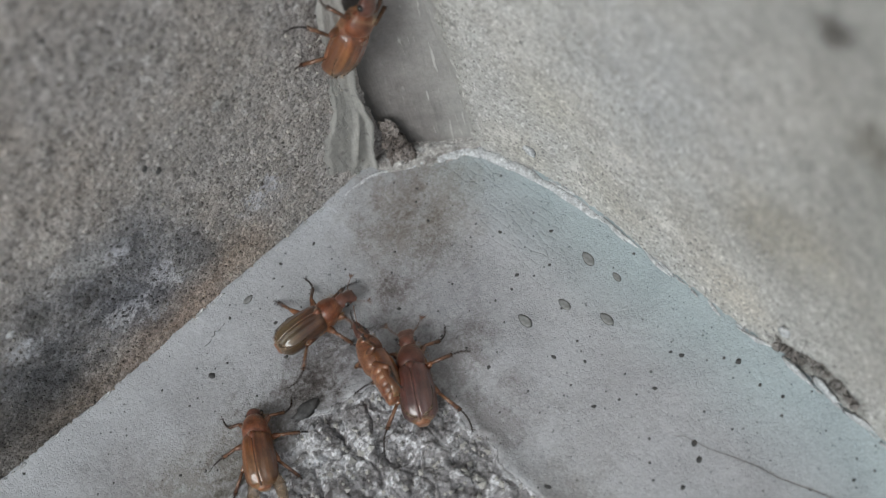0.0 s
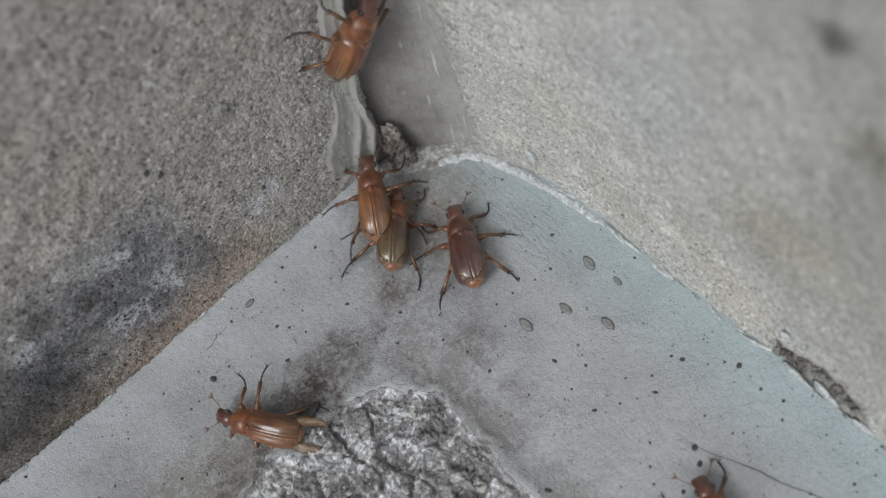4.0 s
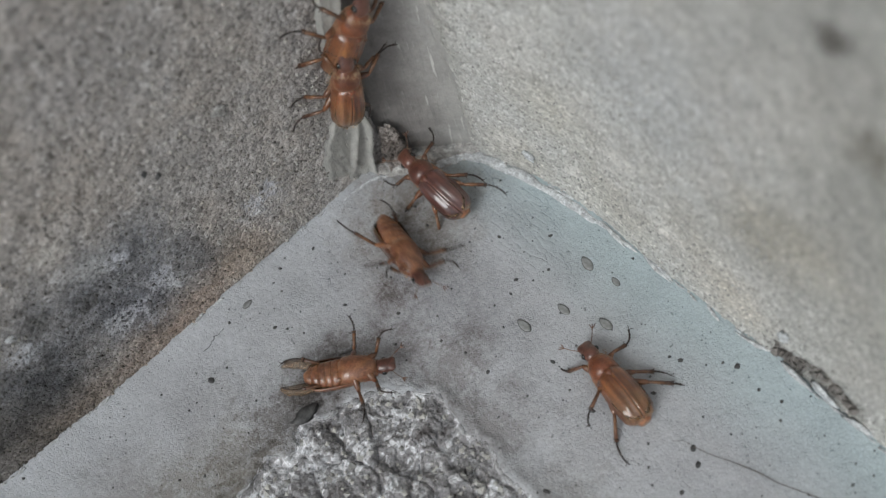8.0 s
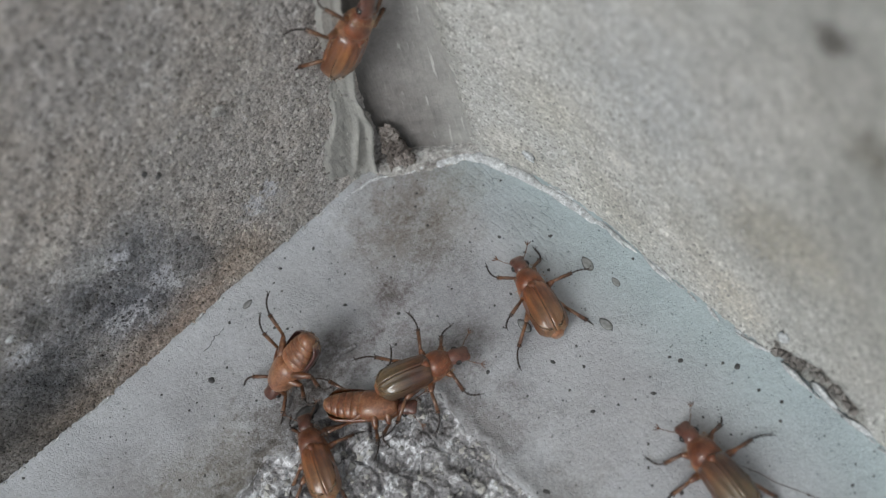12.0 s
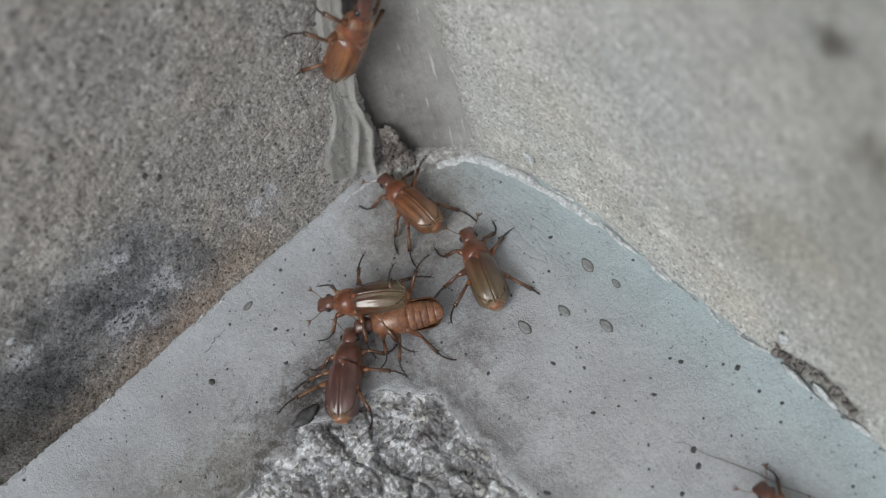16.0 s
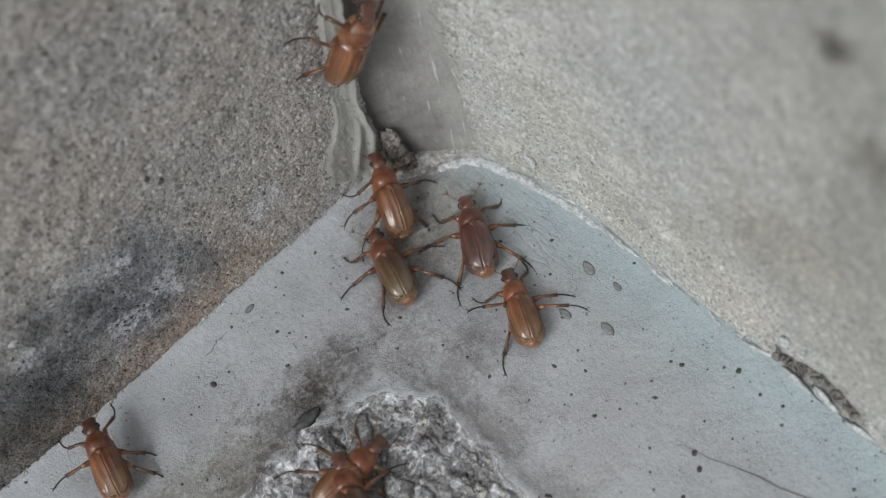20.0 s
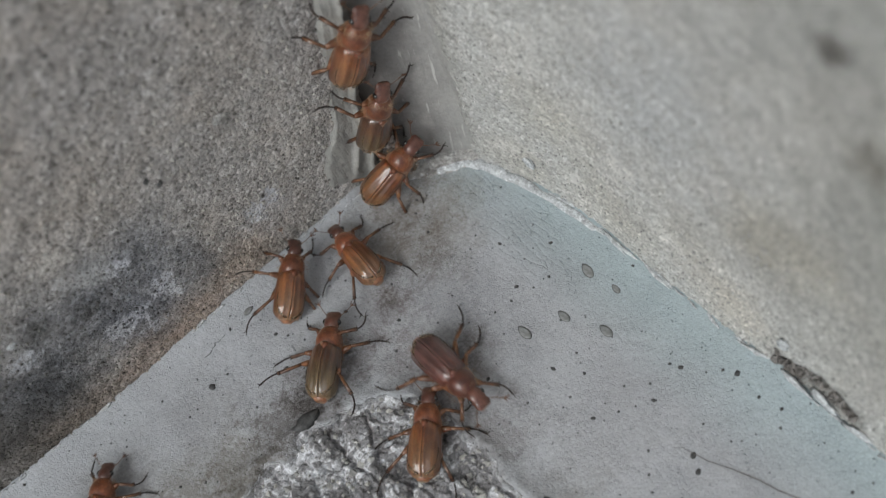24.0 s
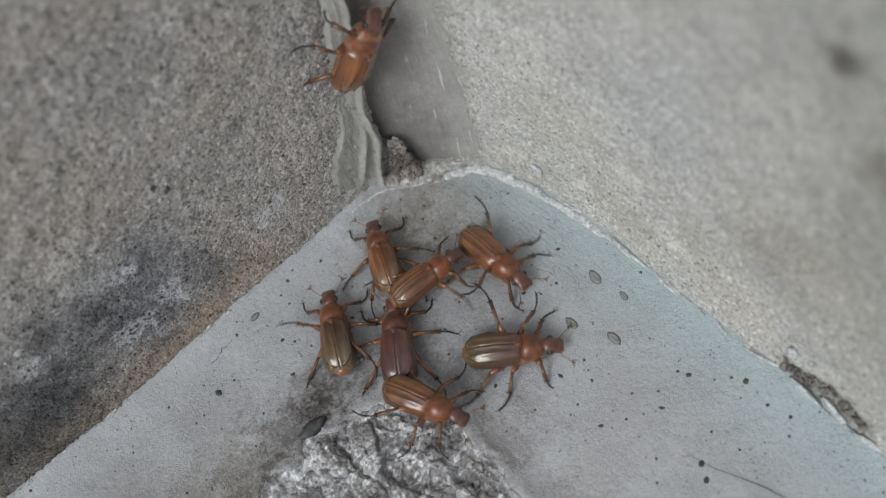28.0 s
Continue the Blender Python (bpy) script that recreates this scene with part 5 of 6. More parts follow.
def motions():
    """What moves: each beetle's way, its legs and the wings that open."""
    walk(BEETLES['T'], [
        (0, pose(-0.0144, -0.0044, 0.0325, 116, -55, -31)),
        (1, pose(-0.0144, -0.0044, 0.0324, 117, -56, -32)),
        (2, pose(-0.0144, -0.0044, 0.0326, 117, -56, -31)),
        (3, pose(-0.0143, -0.0044, 0.0325, 117, -56, -32)),
        (5.5, pose(-0.0143, -0.0044, 0.0327, 117, -57, -32)),
        (6, pose(-0.0144, -0.0044, 0.0328, 117, -58, -32)),
        (6.5, pose(-0.0148, -0.0043, 0.0328, 115, -56, -30)),
        (7, pose(-0.0151, -0.0043, 0.0330, 113, -51, -28)),
        (7.5, pose(-0.0149, -0.0043, 0.0330, 114, -53, -29)),
        (8, pose(-0.0143, -0.0043, 0.0335, 120, -59, -35)),
        (8.5, pose(-0.0142, -0.0043, 0.0335, 120, -59, -35)),
        (9, pose(-0.0139, -0.0045, 0.0322, 105, -58, -35)),
        (9.5, pose(-0.0142, -0.0045, 0.0324, 118, -57, -33)),
        (10, pose(-0.0143, -0.0045, 0.0330, 117, -55, -32)),
        (12.5, pose(-0.0143, -0.0044, 0.0331, 117, -55, -32)),
        (15, pose(-0.0144, -0.0044, 0.0330, 117, -57, -32)),
        (18, pose(-0.0144, -0.0044, 0.0332, 117, -57, -31)),
        (20, pose(-0.0144, -0.0044, 0.0329, 117, -57, -31)),
        (21.5, pose(-0.0144, -0.0044, 0.0330, 117, -57, -32)),
        (23.5, pose(-0.0142, -0.0043, 0.0327, 105, -64, -35)),
        (24, pose(-0.0142, -0.0043, 0.0324, 105, -66, -35)),
        (24.5, pose(-0.0142, -0.0043, 0.0325, 105, -63, -35)),
        (25, pose(-0.0143, -0.0044, 0.0332, 119, -59, -33)),
        (26, pose(-0.0142, -0.0044, 0.0330, 119, -59, -33)),
        (27.5, pose(-0.0142, -0.0044, 0.0330, 119, -59, -33)),
        (28, pose(-0.0143, -0.0045, 0.0333, 117, -58, -32)),
    ])
    walk(BEETLES['A'], [
        (0, pose(-0.0417, -0.0154, 0.0025, -0, -0, -7)),
        (0.5, pose(-0.0354, -0.0159, 0.0025, -0, 0, 29)),
        (1, pose(-0.0318, -0.0164, 0.0025, 0, -0, 29)),
        (1.5, pose(-0.0299, -0.0144, 0.0025, 0, 0, 42)),
        (2, pose(-0.0277, -0.0124, 0.0025, -0, 0, 43)),
        (2.5, pose(-0.0254, -0.0139, 0.0025, 0, -0, 37)),
        (3, pose(-0.0231, -0.0155, 0.0025, -0, -0, 38)),
        (3.4, pose(-0.0231, -0.0147, 0.0025, 0, -0, 42)),
        (5.5, pose(-0.0220, -0.0070, 0.0033, 31, -9, 49)),
        (6, pose(-0.0233, -0.0082, 0.0036, 27, -11, 55)),
        (6.5, pose(-0.0206, -0.0059, 0.0066, 28, -48, 49)),
        (7, pose(-0.0171, -0.0039, 0.0054, 91, -28, -20)),
        (7.5, pose(-0.0160, -0.0045, 0.0105, 94, -41, -23)),
        (7.8, pose(-0.0175, -0.0063, 0.0045, 60, -0, -23)),
        (7.9, pose(-0.0209, -0.0111, 0.0035, 105, -17, -62)),
        (8, pose(-0.0243, -0.0160, 0.0025, 150, 0, -101)),
        (8.5, pose(-0.0243, -0.0226, 0.0025, 180, -0, -108)),
        (9, pose(-0.0249, -0.0223, 0.0025, 120, -0, -127)),
        (9.5, pose(-0.0302, -0.0276, 0.0025, 180, 0, -137)),
        (9.75, pose(-0.0327, -0.0275, 0.0025, -128, -8, -121)),
        (10, pose(-0.0349, -0.0276, 0.0028, -72, 0, -108)),
        (10.5, pose(-0.0350, -0.0286, 0.0030, -38, 0, -100)),
        (11, pose(-0.0356, -0.0321, 0.0035, 0, 0, -58)),
        (11.5, pose(-0.0373, -0.0334, 0.0045, 0, 0, -35)),
        (12, pose(-0.0353, -0.0332, 0.0045, 0, 0, -22)),
        (12.5, pose(-0.0381, -0.0325, 0.0045, 0, -0, 21)),
        (13.2, pose(-0.0367, -0.0290, 0.0045, 0, -0, 45)),
        (14, pose(-0.0346, -0.0246, 0.0045, 0, -0, 110)),
        (14.5, pose(-0.0331, -0.0230, 0.0045, 0, 0, 131)),
        (15, pose(-0.0323, -0.0218, 0.0045, 0, -0, 131)),
        (15.5, pose(-0.0317, -0.0205, 0.0045, 0, -0, 143)),
        (16, pose(-0.0334, -0.0188, 0.0045, 0, -0, 140)),
        (16.5, pose(-0.0342, -0.0167, 0.0045, 0, -0, 139)),
        (17, pose(-0.0339, -0.0119, 0.0045, 0, -0, 109)),
        (17.5, pose(-0.0330, -0.0126, 0.0045, 0, 0, 107)),
        (18, pose(-0.0363, -0.0187, 0.0045, 50, 0, 155)),
        (18.5, pose(-0.0362, -0.0188, 0.0045, 60, -0, 152)),
        (18.75, pose(-0.0442, -0.0247, 0.0035, -0, 28, 105)),
        (19, pose(-0.0522, -0.0306, 0.0025, -60, -0, 59)),
        (19.5, pose(-0.0523, -0.0313, 0.0025, -20, 0, 31)),
        (20, pose(-0.0537, -0.0393, 0.0035, -0, 0, 66)),
        (20.5, pose(-0.0573, -0.0359, 0.0025, 0, -0, 75)),
        (21, pose(-0.0588, -0.0323, 0.0025, 0, -0, 88)),
        (21.5, pose(-0.0587, -0.0256, 0.0025, 0, 0, 70)),
        (22.5, pose(-0.0510, -0.0220, 0.0025, -0, -0, 72)),
        (23.5, pose(-0.0448, -0.0222, 0.0025, 0, -0, 68)),
        (24, pose(-0.0427, -0.0199, 0.0025, 0, -0, 42)),
        (24.5, pose(-0.0412, -0.0197, 0.0025, -0, -0, 49)),
        (25, pose(-0.0398, -0.0202, 0.0025, -0, -0, 54)),
        (25.5, pose(-0.0379, -0.0189, 0.0025, 0, 0, 50)),
        (26, pose(-0.0380, -0.0176, 0.0025, 0, 0, 56)),
        (26.5, pose(-0.0386, -0.0168, 0.0025, 0, -0, 61)),
        (27, pose(-0.0406, -0.0173, 0.0025, 0, 0, 76)),
        (27.5, pose(-0.0418, -0.0178, 0.0025, 0, -0, 73)),
        (28, pose(-0.0394, -0.0163, 0.0025, 0, 0, 61)),
    ])
    walk(BEETLES['B'], [
        (0, pose(-0.0391, -0.0281, 0.0035, 110, -0, 76)),
        (0.5, pose(-0.0379, -0.0283, 0.0025, 150, -0, 72)),
        (0.75, pose(-0.0371, -0.0299, 0.0025, 110, 4, 61)),
        (1, pose(-0.0364, -0.0315, 0.0025, 70, -0, 51)),
        (1.5, pose(-0.0336, -0.0312, 0.0025, 50, -0, 67)),
        (2, pose(-0.0314, -0.0283, 0.0025, -0, -0, 56)),
        (2.5, pose(-0.0299, -0.0262, 0.0025, 0, -0, 61)),
        (3, pose(-0.0269, -0.0203, 0.0055, 0, -0, 58)),
        (3.4, pose(-0.0248, -0.0121, 0.0045, 0, 0, 61)),
        (4.4, pose(-0.0206, -0.0069, 0.0066, 8, -37, 44)),
        (5.5, pose(-0.0162, -0.0040, 0.0101, 53, -77, -8)),
        (6, pose(-0.0179, -0.0028, 0.0141, 83, -76, -10)),
        (6.5, pose(-0.0177, -0.0026, 0.0182, 79, -79, -6)),
        (7, pose(-0.0176, -0.0026, 0.0193, 77, -82, -4)),
        (7.5, pose(-0.0182, -0.0036, 0.0214, 78, -79, -5)),
        (8, pose(-0.0178, -0.0050, 0.0260, 89, -75, -17)),
        (8.5, pose(-0.0163, -0.0065, 0.0318, 90, -80, -35)),
        (9, pose(-0.0165, -0.0076, 0.0341, 90, -76, -35)),
        (9.2, pose(-0.0179, -0.0189, 0.0532, 66, -72, -38)),
        (9.5, pose(-0.0225, -0.0424, 0.0909, 90, -55, -90)),
        (9.75, pose(-0.0322, -0.0225, 0.0905, 101, -66, -55)),
        (10, pose(-0.0419, -0.0025, 0.0901, 90, -77, 0)),
        (12, pose(-0.0421, -0.0025, 0.0911, 90, -76, -0)),
        (28, pose(-0.0421, -0.0025, 0.0911, 90, -76, -0)),
    ])
    walk(BEETLES['C'], [
        (0, pose(-0.0369, -0.0334, 0.0035, 0, 0, 59)),
        (0.5, pose(-0.0343, -0.0346, 0.0025, -0, -0, 28)),
        (1, pose(-0.0339, -0.0378, 0.0025, 0, -0, 27)),
        (1.5, pose(-0.0268, -0.0378, 0.0025, 0, 0, 1)),
        (2, pose(-0.0223, -0.0355, 0.0025, -0, -0, 19)),
        (2.5, pose(-0.0183, -0.0329, 0.0025, 0, 0, 51)),
        (3, pose(-0.0163, -0.0266, 0.0025, 0, -0, 64)),
        (3.4, pose(-0.0167, -0.0226, 0.0025, 0, -0, 64)),
        (5.5, pose(-0.0188, -0.0218, 0.0025, -0, -0, 50)),
        (6, pose(-0.0192, -0.0204, 0.0025, 0, 0, 57)),
        (6.5, pose(-0.0193, -0.0163, 0.0025, 0, -0, 49)),
        (7, pose(-0.0182, -0.0116, 0.0029, -4, -3, 59)),
        (7.5, pose(-0.0153, -0.0105, 0.0061, -10, -36, 69)),
        (8, pose(-0.0136, -0.0121, 0.0043, -27, -16, 92)),
        (8.5, pose(-0.0136, -0.0098, 0.0074, -7, -54, 65)),
        (9, pose(-0.0132, -0.0085, 0.0060, -22, -16, 116)),
        (9.5, pose(-0.0129, -0.0081, 0.0092, -28, -69, 91)),
        (10, pose(-0.0143, -0.0069, 0.0092, -31, -70, 95)),
        (10.5, pose(-0.0139, -0.0072, 0.0099, -23, -73, 84)),
        (10.6, pose(-0.0178, -0.0090, 0.0078, 165, -68, -132)),
        (10.7, pose(-0.0216, -0.0108, 0.0056, 143, -32, -140)),
        (10.8, pose(-0.0254, -0.0126, 0.0035, 120, -0, -160)),
        (11, pose(-0.0360, -0.0151, 0.0025, 180, -0, 163)),
        (11.5, pose(-0.0404, -0.0188, 0.0025, 180, 0, 170)),
        (12, pose(-0.0478, -0.0190, 0.0042, 170, 42, 166)),
        (12.25, pose(-0.0488, -0.0181, 0.0025, 145, 11, 120)),
        (12.5, pose(-0.0496, -0.0178, 0.0025, 120, 0, 74)),
        (12.95, pose(-0.0540, -0.0246, 0.0025, 80, -1, 78)),
        (13.4, pose(-0.0584, -0.0314, 0.0025, 40, 0, 82)),
        (14.5, pose(-0.0576, -0.0341, 0.0025, 0, -0, 100)),
        (15, pose(-0.0618, -0.0320, 0.0025, -0, -0, 38)),
        (15.5, pose(-0.0508, -0.0289, 0.0025, 0, 0, 16)),
        (16, pose(-0.0429, -0.0248, 0.0025, 0, -0, 44)),
        (16.5, pose(-0.0426, -0.0239, 0.0025, 0, -0, 46)),
        (17, pose(-0.0417, -0.0170, 0.0025, -0, 0, 62)),
        (17.2, pose(-0.0395, -0.0213, 0.0025, -0, 0, 27)),
        (17.5, pose(-0.0334, -0.0254, 0.0025, 30, 0, -28)),
        (18, pose(-0.0313, -0.0271, 0.0025, 0, 0, -41)),
        (18.5, pose(-0.0254, -0.0295, 0.0025, 0, 0, -24)),
        (19, pose(-0.0200, -0.0298, 0.0025, -0, 0, 26)),
        (19.5, pose(-0.0133, -0.0252, 0.0025, 0, -0, 37)),
        (20, pose(-0.0145, -0.0216, 0.0025, 0, -0, 60)),
        (20.5, pose(-0.0140, -0.0159, 0.0025, -0, -0, 63)),
        (21, pose(-0.0147, -0.0112, 0.0063, -5, -36, 62)),
        (21.5, pose(-0.0137, -0.0111, 0.0060, -10, -37, 69)),
        (22.5, pose(-0.0131, -0.0095, 0.0072, 4, -57, 49)),
        (23.5, pose(-0.0122, -0.0080, 0.0080, 38, -65, 4)),
        (23.65, pose(-0.0162, -0.0133, 0.0062, 65, -33, -63)),
        (23.8, pose(-0.0203, -0.0187, 0.0045, 50, -0, -104)),
        (24, pose(-0.0316, -0.0348, 0.0035, 0, 0, -89)),
        (24.5, pose(-0.0315, -0.0383, 0.0035, 0, -0, -127)),
        (25, pose(-0.0338, -0.0411, 0.0025, 0, 0, -156)),
        (25.5, pose(-0.0377, -0.0417, 0.0025, 0, -0, 165)),
        (26, pose(-0.0404, -0.0379, 0.0025, 0, -0, 98)),
        (26.5, pose(-0.0416, -0.0348, 0.0025, 0, -0, 67)),
        (27, pose(-0.0387, -0.0306, 0.0025, 0, -0, 63)),
        (27.5, pose(-0.0342, -0.0253, 0.0025, 0, -0, 57)),
        (28, pose(-0.0340, -0.0243, 0.0025, 0, -0, 55)),
    ])
    walk(BEETLES['D'], [
        (0, pose(-0.0591, -0.0244, 0.0025, 0, -0, 62)),
        (2, pose(-0.0590, -0.0241, 0.0025, -0, 0, 62)),
        (2.7, pose(-0.0591, -0.0240, 0.0025, 0, -0, 65)),
        (3, pose(-0.0593, -0.0236, 0.0025, -15, 0, 73)),
        (3.15, pose(-0.0586, -0.0237, 0.0025, -42, -6, 97)),
        (3.3, pose(-0.0580, -0.0237, 0.0025, -70, -0, 121)),
        (3.5, pose(-0.0570, -0.0231, 0.0025, -60, -0, 124)),
        (5.5, pose(-0.0569, -0.0204, 0.0025, 0, -0, 92)),
        (6, pose(-0.0564, -0.0163, 0.0025, 0, 0, 76)),
        (6.5, pose(-0.0539, -0.0130, 0.0025, 0, -0, 89)),
        (7, pose(-0.0539, -0.0102, 0.0033, 15, -6, 73)),
        (7.5, pose(-0.0525, -0.0095, 0.0037, 15, -11, 72)),
        (7.65, pose(-0.0509, -0.0137, 0.0041, 54, -13, 48)),
        (7.8, pose(-0.0492, -0.0179, 0.0045, 90, 0, 27)),
        (7.9, pose(-0.0458, -0.0214, 0.0035, 135, -13, -4)),
        (8, pose(-0.0424, -0.0250, 0.0025, 180, -0, -36)),
        (8.5, pose(-0.0412, -0.0221, 0.0025, 180, 0, -30)),
        (9, pose(-0.0418, -0.0227, 0.0025, 180, 0, -18)),
        (9.5, pose(-0.0414, -0.0221, 0.0025, 180, -0, -44)),
        (10, pose(-0.0412, -0.0217, 0.0025, 170, 0, -80)),
        (10.5, pose(-0.0394, -0.0242, 0.0025, 160, -0, -89)),
        (11, pose(-0.0415, -0.0265, 0.0025, 170, -0, -71)),
        (11.5, pose(-0.0429, -0.0303, 0.0025, 180, 0, -46)),
        (12, pose(-0.0436, -0.0311, 0.0025, 180, 0, -47)),
        (12.5, pose(-0.0433, -0.0306, 0.0025, 180, -0, -12)),
        (13.4, pose(-0.0375, -0.0281, 0.0025, 160, 0, -4)),
        (14.5, pose(-0.0340, -0.0276, 0.0025, 130, 0, -30)),
        (15, pose(-0.0346, -0.0242, 0.0025, 120, -0, -15)),
        (15.17, pose(-0.0333, -0.0243, 0.0025, 125, 9, 44)),
        (15.33, pose(-0.0320, -0.0245, 0.0025, 135, 9, 104)),
        (15.5, pose(-0.0306, -0.0246, 0.0025, 140, 0, 163)),
        (16, pose(-0.0314, -0.0241, 0.0025, 150, -0, 146)),
        (16.5, pose(-0.0308, -0.0232, 0.0025, 150, 0, 160)),
        (17, pose(-0.0302, -0.0157, 0.0025, 120, -0, 98)),
        (17.25, pose(-0.0293, -0.0165, 0.0025, 90, 20, 33)),
        (17.5, pose(-0.0284, -0.0172, 0.0025, 60, -0, -33)),
        (18, pose(-0.0449, -0.0186, 0.0025, 120, -0, -22)),
        (18.17, pose(-0.0440, -0.0200, 0.0025, 126, -7, -71)),
        (18.33, pose(-0.0431, -0.0213, 0.0025, 134, -7, -121)),
        (18.5, pose(-0.0422, -0.0227, 0.0025, 140, 0, -170)),
        (18.67, pose(-0.0436, -0.0264, 0.0028, 125, -22, -118)),
        (18.83, pose(-0.0450, -0.0302, 0.0032, 95, -22, -59)),
        (19, pose(-0.0463, -0.0340, 0.0035, 80, 0, -8)),
        (19.25, pose(-0.0463, -0.0325, 0.0030, 55, -9, 31)),
        (19.5, pose(-0.0463, -0.0311, 0.0025, 30, -0, 71)),
        (20, pose(-0.0517, -0.0358, 0.0025, 20, 0, 3)),
        (20.5, pose(-0.0509, -0.0431, 0.0025, -0, -0, 3)),
        (21, pose(-0.0497, -0.0423, 0.0025, 0, -0, -1)),
        (21.5, pose(-0.0485, -0.0400, 0.0025, 0, 0, -21)),
        (22.5, pose(-0.0444, -0.0407, 0.0025, -0, 0, 2)),
        (23.5, pose(-0.0403, -0.0410, 0.0025, 0, -0, 29)),
        (24, pose(-0.0400, -0.0391, 0.0025, 0, -0, 44)),
        (24.5, pose(-0.0397, -0.0386, 0.0025, -0, 0, 48)),
        (25, pose(-0.0388, -0.0372, 0.0025, 0, -0, 38)),
        (25.5, pose(-0.0396, -0.0356, 0.0025, 0, -0, 7)),
        (26, pose(-0.0376, -0.0345, 0.0055, 0, 0, -33)),
        (26.5, pose(-0.0359, -0.0347, 0.0045, -0, 0, -57)),
        (27, pose(-0.0326, -0.0360, 0.0045, 0, 0, -74)),
        (27.5, pose(-0.0378, -0.0370, 0.0045, -0, 0, -66)),
        (28, pose(-0.0373, -0.0345, 0.0045, 0, 0, -69)),
    ])
    walk(BEETLES['E'], [
        (0, pose(-0.0229, -0.0837, 0.0025, 0, -0, 67)),
        (3.5, pose(-0.0229, -0.0790, 0.0025, 0, -0, 69)),
        (4.5, pose(-0.0209, -0.0714, 0.0025, 0, -0, 70)),
        (5.5, pose(-0.0192, -0.0652, 0.0025, 0, 0, 68)),
        (6, pose(-0.0185, -0.0636, 0.0025, 0, 0, 65)),
        (6.5, pose(-0.0182, -0.0614, 0.0025, 0, -0, 73)),
        (7, pose(-0.0172, -0.0588, 0.0025, 0, -0, 68)),
        (7.5, pose(-0.0171, -0.0554, 0.0025, 0, 0, 73)),
        (8, pose(-0.0175, -0.0531, 0.0025, 0, 0, 81)),
        (8.5, pose(-0.0177, -0.0505, 0.0025, 0, -0, 79)),
        (9, pose(-0.0167, -0.0472, 0.0025, 0, 0, 77)),
        (9.5, pose(-0.0178, -0.0421, 0.0025, 0, -0, 77)),
        (10, pose(-0.0174, -0.0412, 0.0025, 0, -0, 75)),
        (11, pose(-0.0174, -0.0411, 0.0025, 0, -0, 75)),
        (11.5, pose(-0.0175, -0.0410, 0.0025, 0, -0, 73)),
        (12, pose(-0.0156, -0.0363, 0.0025, 0, -0, 72)),
        (12.5, pose(-0.0147, -0.0336, 0.0025, -0, 0, 74)),
        (13.5, pose(-0.0166, -0.0274, 0.0025, 0, -0, 75)),
        (14.5, pose(-0.0188, -0.0224, 0.0025, 0, -0, 79)),
        (15, pose(-0.0187, -0.0197, 0.0025, 0, -0, 75)),
        (15.5, pose(-0.0176, -0.0152, 0.0025, 0, -0, 75)),
        (16, pose(-0.0176, -0.0102, 0.0026, 0, -1, 90)),
        (16.5, pose(-0.0178, -0.0087, 0.0047, 4, -23, 85)),
        (17, pose(-0.0173, -0.0079, 0.0061, 3, -37, 86)),
        (17.5, pose(-0.0164, -0.0086, 0.0067, -16, -44, 78)),
        (18, pose(-0.0176, -0.0072, 0.0069, -8, -49, 66)),
        (18.5, pose(-0.0173, -0.0067, 0.0076, -10, -57, 69)),
        (19, pose(-0.0170, -0.0062, 0.0092, 14, -66, 37)),
        (19.5, pose(-0.0163, -0.0044, 0.0094, 31, -79, 19)),
        (20, pose(-0.0194, -0.0081, 0.0051, 18, -26, 66)),
        (20.5, pose(-0.0234, -0.0065, 0.0059, -7, -45, 100)),
        (21, pose(-0.0255, -0.0069, 0.0059, 17, -40, 66)),
        (21.5, pose(-0.0211, -0.0071, 0.0054, 25, -30, 54)),
        (22.5, pose(-0.0205, -0.0060, 0.0056, 29, -38, 48)),
        (23.5, pose(-0.0198, -0.0055, 0.0056, 14, -40, 35)),
        (24, pose(-0.0165, -0.0054, 0.0062, 42, -35, -14)),
        (24.5, pose(-0.0168, -0.0055, 0.0050, 40, -28, -9)),
        (25, pose(-0.0145, -0.0049, 0.0061, 90, 1, -28)),
        (25.5, pose(-0.0136, -0.0053, 0.0039, 38, 13, -32)),
        (26, pose(-0.0133, -0.0053, 0.0050, 87, 11, -32)),
        (26.5, pose(-0.0162, -0.0065, 0.0049, 21, 23, -60)),
        (27, pose(-0.0155, -0.0119, 0.0025, -0, -0, -57)),
        (27.5, pose(-0.0146, -0.0159, 0.0025, 0, 0, -63)),
        (28, pose(-0.0147, -0.0244, 0.0025, 0, 0, -89)),
    ])
